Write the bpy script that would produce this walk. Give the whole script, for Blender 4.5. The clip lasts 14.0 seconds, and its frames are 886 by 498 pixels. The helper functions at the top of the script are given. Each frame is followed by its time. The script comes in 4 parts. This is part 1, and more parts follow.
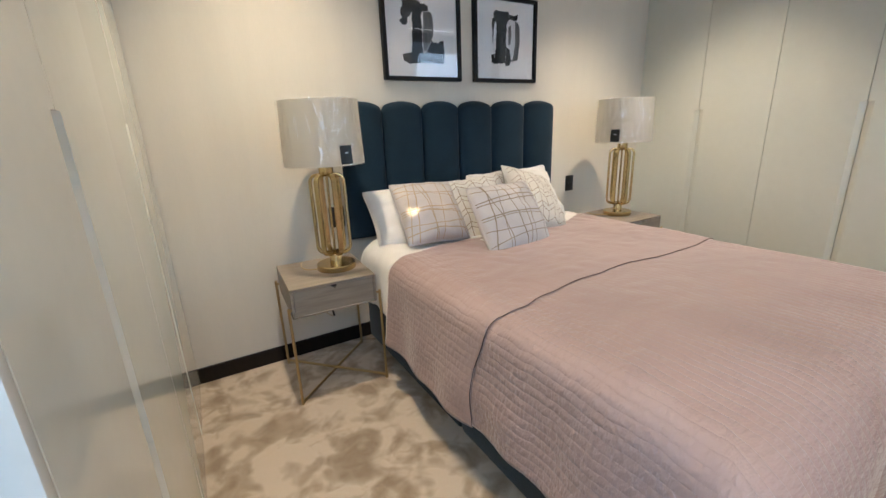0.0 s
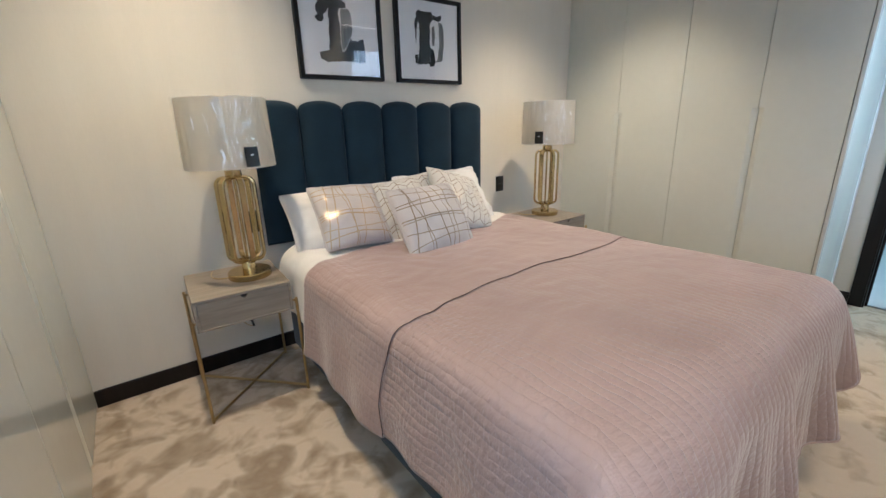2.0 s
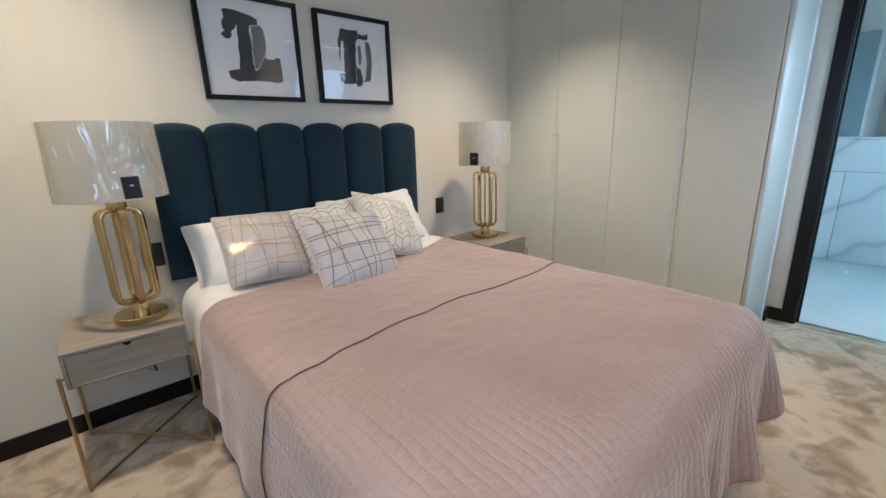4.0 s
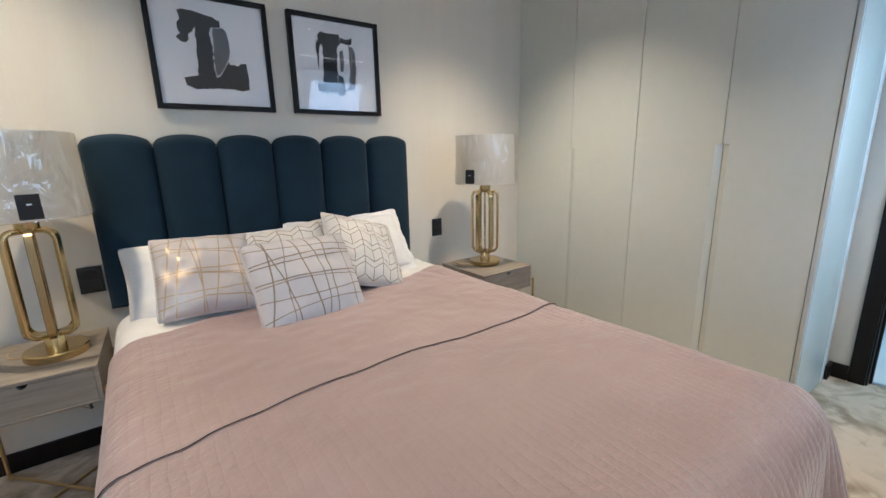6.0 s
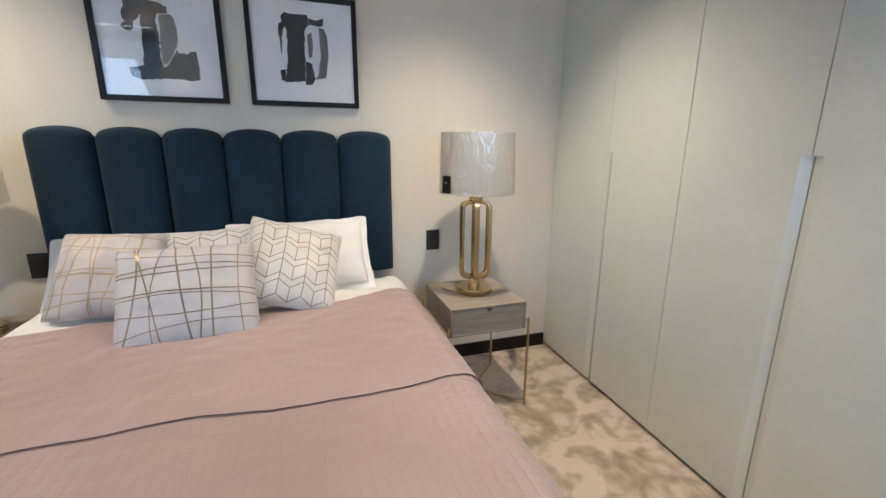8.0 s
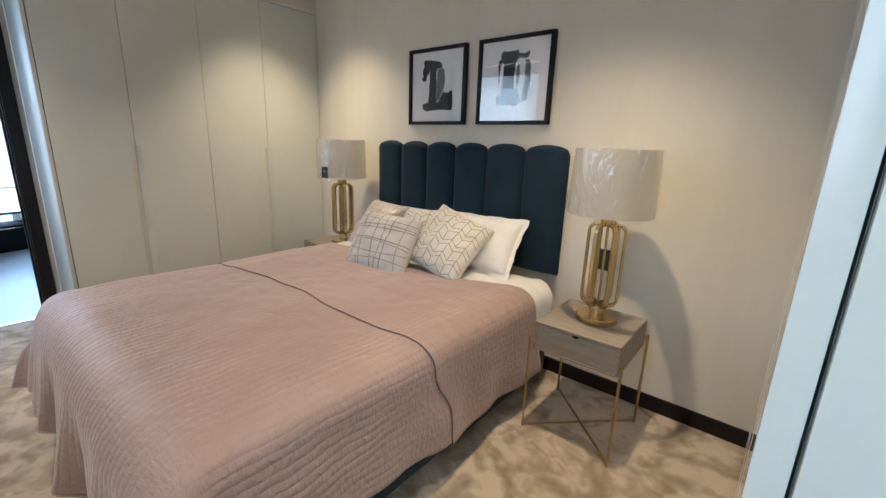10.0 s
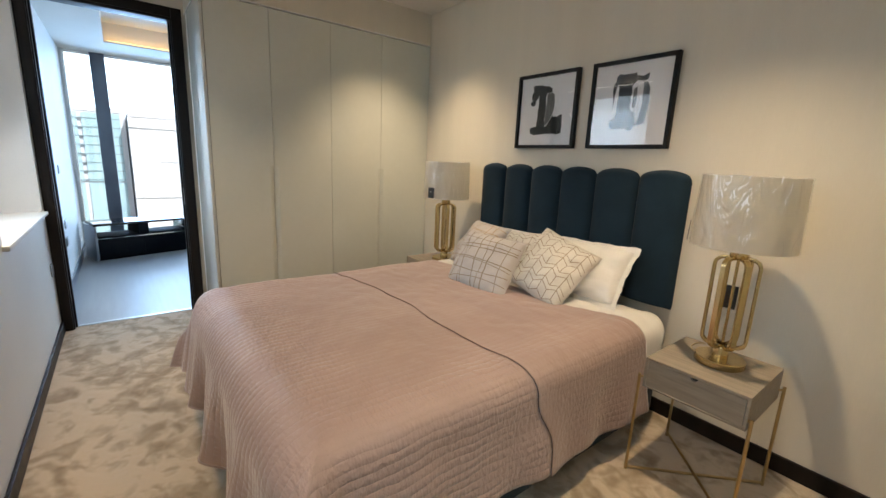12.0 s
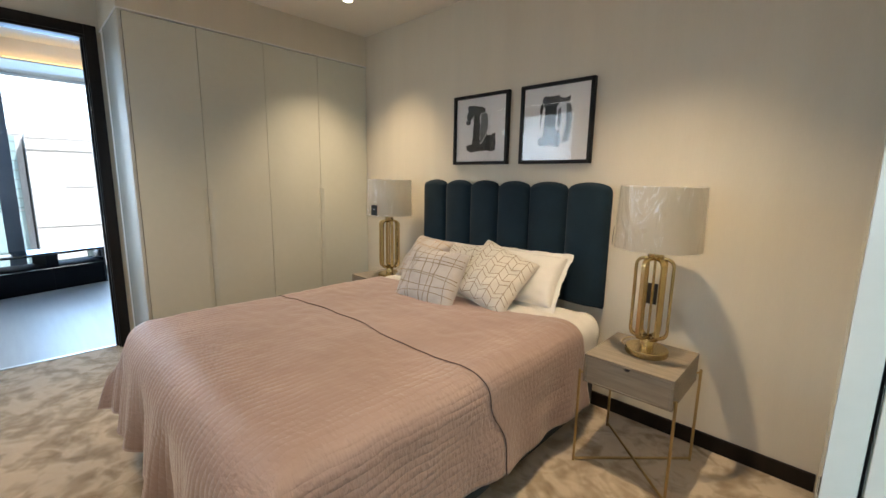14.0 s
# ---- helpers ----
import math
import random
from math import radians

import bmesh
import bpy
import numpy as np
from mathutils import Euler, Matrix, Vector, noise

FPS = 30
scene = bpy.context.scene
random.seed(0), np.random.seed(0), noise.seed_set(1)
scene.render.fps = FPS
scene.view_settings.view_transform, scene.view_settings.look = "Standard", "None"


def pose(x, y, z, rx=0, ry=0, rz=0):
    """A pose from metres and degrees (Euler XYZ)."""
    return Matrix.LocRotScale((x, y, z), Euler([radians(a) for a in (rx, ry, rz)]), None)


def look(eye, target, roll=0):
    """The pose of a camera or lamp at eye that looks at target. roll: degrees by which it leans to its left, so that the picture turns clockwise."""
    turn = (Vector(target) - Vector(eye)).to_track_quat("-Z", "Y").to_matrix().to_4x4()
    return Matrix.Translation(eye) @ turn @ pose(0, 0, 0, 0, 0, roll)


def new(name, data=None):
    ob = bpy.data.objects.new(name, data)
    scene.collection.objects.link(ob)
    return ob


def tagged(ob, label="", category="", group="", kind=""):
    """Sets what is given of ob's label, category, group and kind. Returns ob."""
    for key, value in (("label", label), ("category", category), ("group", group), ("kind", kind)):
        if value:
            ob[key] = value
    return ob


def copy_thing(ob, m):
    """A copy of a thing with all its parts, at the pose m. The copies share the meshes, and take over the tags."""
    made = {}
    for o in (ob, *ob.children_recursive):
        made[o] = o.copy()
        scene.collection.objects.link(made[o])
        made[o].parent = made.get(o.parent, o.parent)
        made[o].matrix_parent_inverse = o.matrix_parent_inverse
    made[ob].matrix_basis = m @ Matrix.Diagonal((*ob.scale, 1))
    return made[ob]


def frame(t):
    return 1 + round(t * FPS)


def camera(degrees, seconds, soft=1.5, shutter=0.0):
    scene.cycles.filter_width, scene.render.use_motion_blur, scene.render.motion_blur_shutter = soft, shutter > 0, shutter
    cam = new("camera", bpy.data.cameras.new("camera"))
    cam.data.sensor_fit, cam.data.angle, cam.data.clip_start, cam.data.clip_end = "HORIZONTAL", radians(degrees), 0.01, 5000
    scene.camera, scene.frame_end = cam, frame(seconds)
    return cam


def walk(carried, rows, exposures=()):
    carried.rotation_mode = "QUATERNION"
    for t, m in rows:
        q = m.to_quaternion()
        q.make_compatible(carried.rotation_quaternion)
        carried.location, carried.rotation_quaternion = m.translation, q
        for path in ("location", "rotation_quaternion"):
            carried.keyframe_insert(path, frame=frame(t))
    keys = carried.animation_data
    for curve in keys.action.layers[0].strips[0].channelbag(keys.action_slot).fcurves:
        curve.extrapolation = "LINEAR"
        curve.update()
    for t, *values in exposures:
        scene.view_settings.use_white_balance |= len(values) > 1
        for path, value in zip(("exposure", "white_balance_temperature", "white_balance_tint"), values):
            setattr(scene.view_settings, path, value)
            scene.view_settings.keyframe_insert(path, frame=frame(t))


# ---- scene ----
cam = camera(93.8, 14.0)
PATH = [
    (0, (-0.011, 0.286, 1.246), (0.959, 1.939, 0.676), -2.2),
    (0.5, (0.018, 0.283, 1.258), (1.025, 1.905, 0.664), -2.0),
    (1, (0.046, 0.269, 1.251), (1.102, 1.86, 0.655), -1.8),
    (1.5, (0.106, 0.245, 1.227), (1.199, 1.817, 0.651), -2.1),
    (2, (0.141, 0.226, 1.252), (1.295, 1.752, 0.671), -1.6),
    (2.5, (0.2, 0.192, 1.266), (1.401, 1.686, 0.695), -1.5),
    (3, (0.269, 0.171, 1.277), (1.51, 1.639, 0.725), -1.5),
    (3.5, (0.338, 0.173, 1.29), (1.62, 1.613, 0.757), -1.6),
    (6, (0.859, 0.267, 1.276), (2.009, 1.841, 0.827), -1.3),
    (6.5, (0.996, 0.262, 1.284), (2.097, 1.871, 0.839), -0.9),
    (7, (1.163, 0.27, 1.286), (2.2, 1.92, 0.835), -0.6),
    (9.5, (3.026, 0.307, 1.363), (2.222, 2.064, 0.847), 1.6),
    (10, (3.229, 0.294, 1.376), (1.992, 1.786, 0.882), 2.0),
    (10.5, (3.224, 0.276, 1.357), (1.879, 1.679, 0.888), 2.4),
    (11, (3.224, 0.261, 1.373), (1.781, 1.569, 0.916), 2.4),
    (11.5, (3.207, 0.237, 1.379), (1.702, 1.482, 0.945), 2.5),
    (12, (3.192, 0.212, 1.385), (1.646, 1.412, 0.969), 2.5),
    (12.5, (3.179, 0.18, 1.395), (1.613, 1.357, 0.996), 2.3),
    (13, (3.181, 0.162, 1.384), (1.632, 1.371, 1.01), 2.0),
    (13.5, (3.195, 0.147, 1.387), (1.708, 1.437, 1.033), 1.5),
    (14, (3.227, 0.147, 1.397), (1.856, 1.562, 1.06), 1.0),
]
walk(cam, [(t, look(eye, target, roll)) for t, eye, target, roll in PATH], [(0, -0.07, 5550, 10), (3, -0.2, 5350, 10), (7, -0.1, 5200, 10), (9.5, -0.03, 5420, 10), (10.2, -0.36, 5900, 10), (12, -0.4, 6350, 10), (14, -0.36, 6450, 10)])

# ---- world, sun and daylight ----
world = bpy.data.worlds.new("sky")
scene.world = world
world.use_nodes = True
wn = world.node_tree.nodes
sky = wn.new("ShaderNodeTexSky")
sky.sky_type, sky.sun_disc = "NISHITA", False
sky.dust_density = 4.0
sky.sun_elevation, sky.sun_rotation = radians(38), radians(75)
wn["Background"].inputs["Strength"].default_value = 0.15
world.node_tree.links.new(sky.outputs["Color"], wn["Background"].inputs["Color"])

SUN, WINDOW_W, LIVING_W, BATH_W, SPOT_W = 5.0, 8.5, 88.0, 27.0, 200.0
WARM, COOL = (1.0, 0.755, 0.475), (0.66, 0.83, 1.0)
FOOT_W, STRIP = 128.0, 3.6


def lamp(name, kind, m, power, colour):
    data = bpy.data.lights.new(name, kind)
    data.energy, data.color = power, colour
    ob = new(name, data)
    ob.matrix_world = m
    return data


def daylight(name, m, power, wide, high, colour=COOL, spread=150):
    data = lamp(name, "AREA", m, power, colour)
    data.shape, data.size, data.size_y = "RECTANGLE", wide, high
    data.spread = radians(spread)


lamp("sun", "SUN", look((8, 2.1, 6.4), (0, 0, 0)), SUN, (1.0, 0.97, 0.93)).angle = radians(0.5)
for wx, wide, share, aim in ((-0.10, 0.9, 1.15, 0.85), (3.0, 0.64, 0.85, 1.0)):
    daylight("window_daylight", look((wx, -0.40, 1.72), (wx, 0.60, 0.12 + aim)), WINDOW_W * share, wide, 0.95, spread=135)
daylight("living_daylight", look((-4.14, 0.86, 1.4), (0, 0.62, 1.0)), LIVING_W, 1.7, 2.1, (0.31, 0.59, 1.0))
daylight("bathroom_daylight", look((5.0, -0.94, 1.5), (3.9, 0.55, 0.75)), BATH_W, 1.0, 1.2, (0.52, 0.86, 0.93))


# ---- materials ----
def material(name):
    m = bpy.data.materials.new(name)
    m.use_nodes = True
    return m, m.node_tree.nodes, m.node_tree.links, m.node_tree.nodes["Principled BSDF"]


def ramp(nodes, stops):
    r = nodes.new("ShaderNodeValToRGB")
    while len(r.color_ramp.elements) < len(stops):
        r.color_ramp.elements.new(0.5)
    for e, (p, c) in zip(r.color_ramp.elements, stops):
        e.position, e.color = p, (*c, 1)
    return r


def surface(name, c1, c2, scale=3.0, fine=120.0, rough=0.5, rough_var=0.08, metal=0.0, bump=0.1, stretch=(1, 1, 1), sheen=0.0, spec=0.5, coat=0.0, step=0.002, coords="Object"):
    """A surface with broad blotches between two colours, fine grain in relief and uneven gloss."""
    m, n, l, b = material(name)
    tc, mp = n.new("ShaderNodeTexCoord"), n.new("ShaderNodeMapping")
    mp.inputs["Scale"].default_value = stretch
    l.new(tc.outputs[coords], mp.inputs["Vector"])
    big, small = n.new("ShaderNodeTexNoise"), n.new("ShaderNodeTexNoise")
    big.inputs["Scale"].default_value, big.inputs["Detail"].default_value = scale, 4
    small.inputs["Scale"].default_value, small.inputs["Detail"].default_value = fine, 3
    for t in (big, small):
        l.new(mp.outputs["Vector"], t.inputs["Vector"])
    mix = n.new("ShaderNodeMath")
    mix.operation = "MULTIPLY_ADD"
    l.new(small.outputs["Fac"], mix.inputs[0])
    mix.inputs[1].default_value = 0.35
    l.new(big.outputs["Fac"], mix.inputs[2])
    r = ramp(n, ((0.42, c1), (0.92, c2)))
    l.new(mix.outputs[0], r.inputs["Fac"])
    l.new(r.outputs["Color"], b.inputs["Base Color"])
    rr = n.new("ShaderNodeMapRange")
    rr.inputs["To Min"].default_value, rr.inputs["To Max"].default_value = max(0.02, rough - rough_var), rough + rough_var
    l.new(big.outputs["Fac"], rr.inputs["Value"])
    l.new(rr.outputs["Result"], b.inputs["Roughness"])
    bp = n.new("ShaderNodeBump")
    bp.inputs["Strength"].default_value, bp.inputs["Distance"].default_value = bump, step
    l.new(small.outputs["Fac"], bp.inputs["Height"])
    l.new(bp.outputs["Normal"], b.inputs["Normal"])
    b.inputs["Metallic"].default_value = metal
    b.inputs["Specular IOR Level"].default_value = spec
    b.inputs["Sheen Weight"].default_value = sheen
    b.inputs["Sheen Roughness"].default_value = 0.4
    b.inputs["Coat Weight"].default_value = coat
    b.inputs["Coat Roughness"].default_value = 0.08
    return m


def glassy(name, tint=(1, 1, 1), rough=0.0, face_on=0.045, wrinkle=0.0, edge=0.95):
    """Clear sheet: see-through, with a mirror gloss that grows towards grazing."""
    m, n, l, b = material(name)
    n.remove(b)
    tr, gl, fr, mx = n.new("ShaderNodeBsdfTransparent"), n.new("ShaderNodeBsdfGlossy"), n.new("ShaderNodeLayerWeight"), n.new("ShaderNodeMixShader")
    pw, sc = n.new("ShaderNodeMath"), n.new("ShaderNodeMapRange")
    pw.operation, pw.inputs[1].default_value = "POWER", 5.0
    fr.inputs["Blend"].default_value = 0.5
    sc.inputs["To Min"].default_value, sc.inputs["To Max"].default_value = face_on, edge
    tr.inputs["Color"].default_value = (*tint, 1)
    gl.inputs["Roughness"].default_value = rough
    l.new(fr.outputs["Facing"], pw.inputs[0])
    l.new(pw.outputs[0], sc.inputs["Value"])
    l.new(sc.outputs["Result"], mx.inputs["Fac"])
    l.new(tr.outputs["BSDF"], mx.inputs[1])
    l.new(gl.outputs["BSDF"], mx.inputs[2])
    if wrinkle:
        tc, mp, no, bp = n.new("ShaderNodeTexCoord"), n.new("ShaderNodeMapping"), n.new("ShaderNodeTexNoise"), n.new("ShaderNodeBump")
        mp.inputs["Scale"].default_value = (1, 1, 0.4)
        mp.inputs["Rotation"].default_value = (0.6, 0.5, 0)
        no.inputs["Scale"].default_value, no.inputs["Detail"].default_value, no.inputs["Distortion"].default_value = 10, 2, 1.4
        bp.inputs["Strength"].default_value, bp.inputs["Distance"].default_value = wrinkle, 0.045
        l.new(tc.outputs["Object"], mp.inputs["Vector"])
        l.new(mp.outputs["Vector"], no.inputs["Vector"])
        l.new(no.outputs["Fac"], bp.inputs["Height"])
        for s in (gl, fr):
            l.new(bp.outputs["Normal"], s.inputs["Normal"])
    l.new(mx.outputs["Shader"], n["Material Output"].inputs["Surface"])
    return m


def glowing(name, colour, strength):
    m, n, l, b = material(name)
    b.inputs["Base Color"].default_value = (*colour, 1)
    b.inputs["Emission Color"].default_value = (*colour, 1)
    b.inputs["Emission Strength"].default_value = strength
    return m


def carpet_material():
    m, n, l, b = material("carpet_pile")
    tc = n.new("ShaderNodeTexCoord")
    nap, mid, fib = n.new("ShaderNodeTexNoise"), n.new("ShaderNodeTexNoise"), n.new("ShaderNodeTexNoise")
    nap.inputs["Scale"].default_value, nap.inputs["Detail"].default_value, nap.inputs["Distortion"].default_value = 4.6, 2, 1.2
    mid.inputs["Scale"].default_value, mid.inputs["Detail"].default_value, mid.inputs["Distortion"].default_value = 12, 2, 1.0
    fib.inputs["Scale"].default_value, fib.inputs["Detail"].default_value = 420, 2
    for t in (nap, mid, fib):
        l.new(tc.outputs["Object"], t.inputs["Vector"])
    add = n.new("ShaderNodeMath")
    add.operation = "MULTIPLY_ADD"
    l.new(mid.outputs["Fac"], add.inputs[0])
    add.inputs[1].default_value = 0.45
    l.new(nap.outputs["Fac"], add.inputs[2])
    r = ramp(n, ((0.52, (0.265, 0.20, 0.128)), (0.66, (0.365, 0.29, 0.20)), (0.80, (0.53, 0.44, 0.33))))
    l.new(add.outputs[0], r.inputs["Fac"])
    l.new(r.outputs["Color"], b.inputs["Base Color"])
    b.inputs["Roughness"].default_value = 0.9
    b.inputs["Specular IOR Level"].default_value = 0.15
    b.inputs["Sheen Weight"].default_value = 0.25
    h = n.new("ShaderNodeMath")
    h.operation = "MULTIPLY_ADD"
    l.new(fib.outputs["Fac"], h.inputs[0])
    h.inputs[1].default_value = 0.18
    l.new(add.outputs[0], h.inputs[2])
    bp = n.new("ShaderNodeBump")
    bp.inputs["Strength"].default_value, bp.inputs["Distance"].default_value = 0.7, 0.022
    l.new(h.outputs[0], bp.inputs["Height"])
    l.new(bp.outputs["Normal"], b.inputs["Normal"])
    return m


def quilt_material(name, relief):
    """Washed dusty-pink cotton, stitched in close rows along the bed with short cross tacks; the map is in metres."""
    m, n, l, b = material(name)
    tc, sep = n.new("ShaderNodeTexCoord"), n.new("ShaderNodeSeparateXYZ")
    wob, grain, tacks, fade = n.new("ShaderNodeTexNoise"), n.new("ShaderNodeTexNoise"), n.new("ShaderNodeTexNoise"), n.new("ShaderNodeTexNoise")
    l.new(tc.outputs["UV"], sep.inputs[0])
    for t, s, d in ((wob, 7, 2), (grain, 260, 2), (tacks, 1.0, 2), (fade, 2.2, 3)):
        t.inputs["Scale"].default_value, t.inputs["Detail"].default_value = s, d
    mp = n.new("ShaderNodeMapping")
    mp.inputs["Scale"].default_value = (34, 62, 1)
    l.new(tc.outputs["UV"], mp.inputs["Vector"])
    l.new(mp.outputs["Vector"], tacks.inputs["Vector"])
    for t in (wob, grain, fade):
        l.new(tc.outputs["UV"], t.inputs["Vector"])

    def math_(op, a, c, d=None):
        k = n.new("ShaderNodeMath")
        k.operation = op
        for i, v in enumerate((a, c, d)):
            if v is None:
                continue
            if isinstance(v, (int, float)):
                k.inputs[i].default_value = v
            else:
                l.new(v, k.inputs[i])
        return k.outputs[0]

    u = math_("MULTIPLY_ADD", wob.outputs["Fac"], 0.028, sep.outputs["X"])
    row = math_("SINE", math_("MULTIPLY", u, math.pi / 0.030), 0)
    puff = math_("POWER", math_("ABSOLUTE", row, 0), 0.55)
    worn = n.new("ShaderNodeMapRange")
    worn.inputs["From Min"].default_value, worn.inputs["From Max"].default_value = 0.38, 0.62
    worn.inputs["To Min"].default_value, worn.inputs["To Max"].default_value = 0.45, 1.0
    l.new(fade.outputs["Fac"], worn.inputs["Value"])
    side = math_("SUBTRACT", math_("ABSOLUTE", math_("SUBTRACT", sep.outputs["X"], 1.5), 0), 0.58)
    edge = math_("MAXIMUM", side, math_("SUBTRACT", 0.78, sep.outputs["Y"]))
    crisp = n.new("ShaderNodeMapRange")
    crisp.inputs["From Min"].default_value, crisp.inputs["From Max"].default_value = -0.08, 0.14
    crisp.inputs["To Min"].default_value, crisp.inputs["To Max"].default_value = 0.5, 1.5
    l.new(edge, crisp.inputs["Value"])
    puff = math_("MULTIPLY", math_("MULTIPLY", puff, worn.outputs["Result"]), math_("MULTIPLY", crisp.outputs["Result"], 0.6))
    tall = math_("MULTIPLY_ADD", math_("MULTIPLY", tacks.outputs["Fac"], crisp.outputs["Result"]), 1.3, puff)
    tall = math_("MULTIPLY_ADD", grain.outputs["Fac"], 0.12, tall)
    bp = n.new("ShaderNodeBump")
    bp.inputs["Strength"].default_value, bp.inputs["Distance"].default_value = relief, 0.0045
    l.new(tall, bp.inputs["Height"])
    l.new(bp.outputs["Normal"], b.inputs["Normal"])
    mixf = math_("MULTIPLY_ADD", puff, 0.12, fade.outputs["Fac"])
    r = ramp(n, ((0.35, (0.315, 0.223, 0.197)), (0.95, (0.395, 0.288, 0.257))))
    l.new(mixf, r.inputs["Fac"])
    l.new(r.outputs["Color"], b.inputs["Base Color"])
    b.inputs["Roughness"].default_value = 0.52
    b.inputs["Specular IOR Level"].default_value = 0.5
    b.inputs["Sheen Weight"].default_value = 0.35
    b.inputs["Sheen Roughness"].default_value = 0.35
    return m


def oak_material():
    m, n, l, b = material("washed_oak")
    tc, mp = n.new("ShaderNodeTexCoord"), n.new("ShaderNodeMapping")
    mp.inputs["Scale"].default_value = (3, 38, 38)
    wv, no = n.new("ShaderNodeTexNoise"), n.new("ShaderNodeTexNoise")
    wv.inputs["Scale"].default_value, wv.inputs["Detail"].default_value, wv.inputs["Distortion"].default_value = 1.6, 6, 0.6
    no.inputs["Scale"].default_value = 6
    l.new(tc.outputs["Object"], mp.inputs["Vector"])
    l.new(mp.outputs["Vector"], wv.inputs["Vector"])
    l.new(tc.outputs["Object"], no.inputs["Vector"])
    r = ramp(n, ((0.28, (0.215, 0.178, 0.137)), (0.5, (0.262, 0.22, 0.17)), (0.75, (0.305, 0.258, 0.20))))
    l.new(wv.outputs["Fac"], r.inputs["Fac"])
    l.new(r.outputs["Color"], b.inputs["Base Color"])
    b.inputs["Roughness"].default_value = 0.5
    bp = n.new("ShaderNodeBump")
    bp.inputs["Strength"].default_value, bp.inputs["Distance"].default_value = 0.15, 0.001
    l.new(wv.outputs["Fac"], bp.inputs["Height"])
    l.new(bp.outputs["Normal"], b.inputs["Normal"])
    return m


def marble_material():
    m, n, l, b = material("white_marble")
    tc, no, wv = n.new("ShaderNodeTexCoord"), n.new("ShaderNodeTexNoise"), n.new("ShaderNodeTexWave")
    no.inputs["Scale"].default_value, no.inputs["Detail"].default_value = 3, 5
    wv.inputs["Scale"].default_value, wv.inputs["Distortion"].default_value, wv.inputs["Detail"].default_value, wv.inputs["Detail Scale"].default_value = 0.9, 9, 3, 0.8
    wv.bands_direction = "DIAGONAL"
    l.new(tc.outputs["Object"], no.inputs["Vector"])
    l.new(tc.outputs["Object"], wv.inputs["Vector"])
    r = ramp(n, ((0.0, (0.58, 0.59, 0.61)), (0.04, (0.73, 0.74, 0.75)), (0.3, (0.80, 0.80, 0.80))))
    l.new(wv.outputs["Fac"], r.inputs["Fac"])
    mx = n.new("ShaderNodeMix")
    mx.data_type, mx.blend_type = "RGBA", "MULTIPLY"
    mx.inputs["Factor"].default_value = 0.25
    r2 = ramp(n, ((0.35, (0.7, 0.72, 0.75)), (0.7, (1, 1, 1))))
    l.new(no.outputs["Fac"], r2.inputs["Fac"])
    l.new(r.outputs["Color"], mx.inputs["A"])
    l.new(r2.outputs["Color"], mx.inputs["B"])
    l.new(mx.outputs["Result"], b.inputs["Base Color"])
    b.inputs["Roughness"].default_value = 0.18
    return m


WALL = surface("wall_paint", (0.62, 0.575, 0.485), (0.67, 0.625, 0.53), 1.2, 60, 0.75, 0.08, bump=0.05, stretch=(5, 5, 0.5), spec=0.25)
WHITE = surface("white_paint", (0.74, 0.74, 0.72), (0.80, 0.80, 0.78), 1.5, 90, 0.55, 0.08, bump=0.04, spec=0.3)
CEIL = surface("ceiling_paint", (0.70, 0.67, 0.61), (0.76, 0.73, 0.67), 1.0, 80, 0.85, 0.05, bump=0.04, spec=0.2)
LACQUER = surface("gloss_lacquer", (0.585, 0.60, 0.54), (0.635, 0.65, 0.59), 0.8, 25, 0.04, 0.01, bump=0.02, spec=0.85, step=0.001)
LACQUER_EDGE = surface("lacquer_edge", (0.54, 0.55, 0.51), (0.60, 0.61, 0.57), 2, 60, 0.22, 0.05, bump=0.03)
DARKWOOD = surface("dark_stained_wood", (0.006, 0.0045, 0.004), (0.014, 0.010, 0.008), 4, 70, 0.42, 0.08, bump=0.12, stretch=(6, 6, 0.6), spec=0.25)
CARPET = carpet_material()
QUILT = quilt_material("quilted_cotton", 0.75)
QUILT_SOFT = quilt_material("worn_quilted_cotton", 0.42)
OAK = oak_material()
MARBLE = marble_material()
STONE_FLOOR = surface("pale_polished_stone", (0.60, 0.62, 0.63), (0.68, 0.69, 0.70), 1.6, 40, 0.25, 0.06, bump=0.03, stretch=(1, 2.2, 1))
COTTON = surface("white_cotton", (0.66, 0.64, 0.595), (0.75, 0.725, 0.68), 9, 300, 0.85, 0.05, bump=0.25, sheen=0.2, spec=0.2)
CUSHION = surface("cushion_cotton", (0.465, 0.425, 0.40), (0.56, 0.515, 0.485), 8, 420, 0.8, 0.05, bump=0.25, sheen=0.15, spec=0.2)
CUSHION_W = surface("cushion_canvas", (0.58, 0.545, 0.48), (0.66, 0.62, 0.555), 8, 420, 0.8, 0.05, bump=0.25, sheen=0.15, spec=0.2)
FOIL = surface("gold_foil", (0.36, 0.27, 0.17), (0.50, 0.39, 0.26), 12, 200, 0.38, 0.1, metal=0.8, bump=0.1)
FOIL_DARK = surface("bronze_foil", (0.20, 0.15, 0.10), (0.32, 0.24, 0.155), 12, 200, 0.45, 0.1, metal=0.5, bump=0.1)
BRASS = surface("brushed_brass", (0.53, 0.40, 0.19), (0.64, 0.49, 0.25), 14, 160, 0.24, 0.06, metal=1.0, bump=0.04, stretch=(1, 1, 0.2))
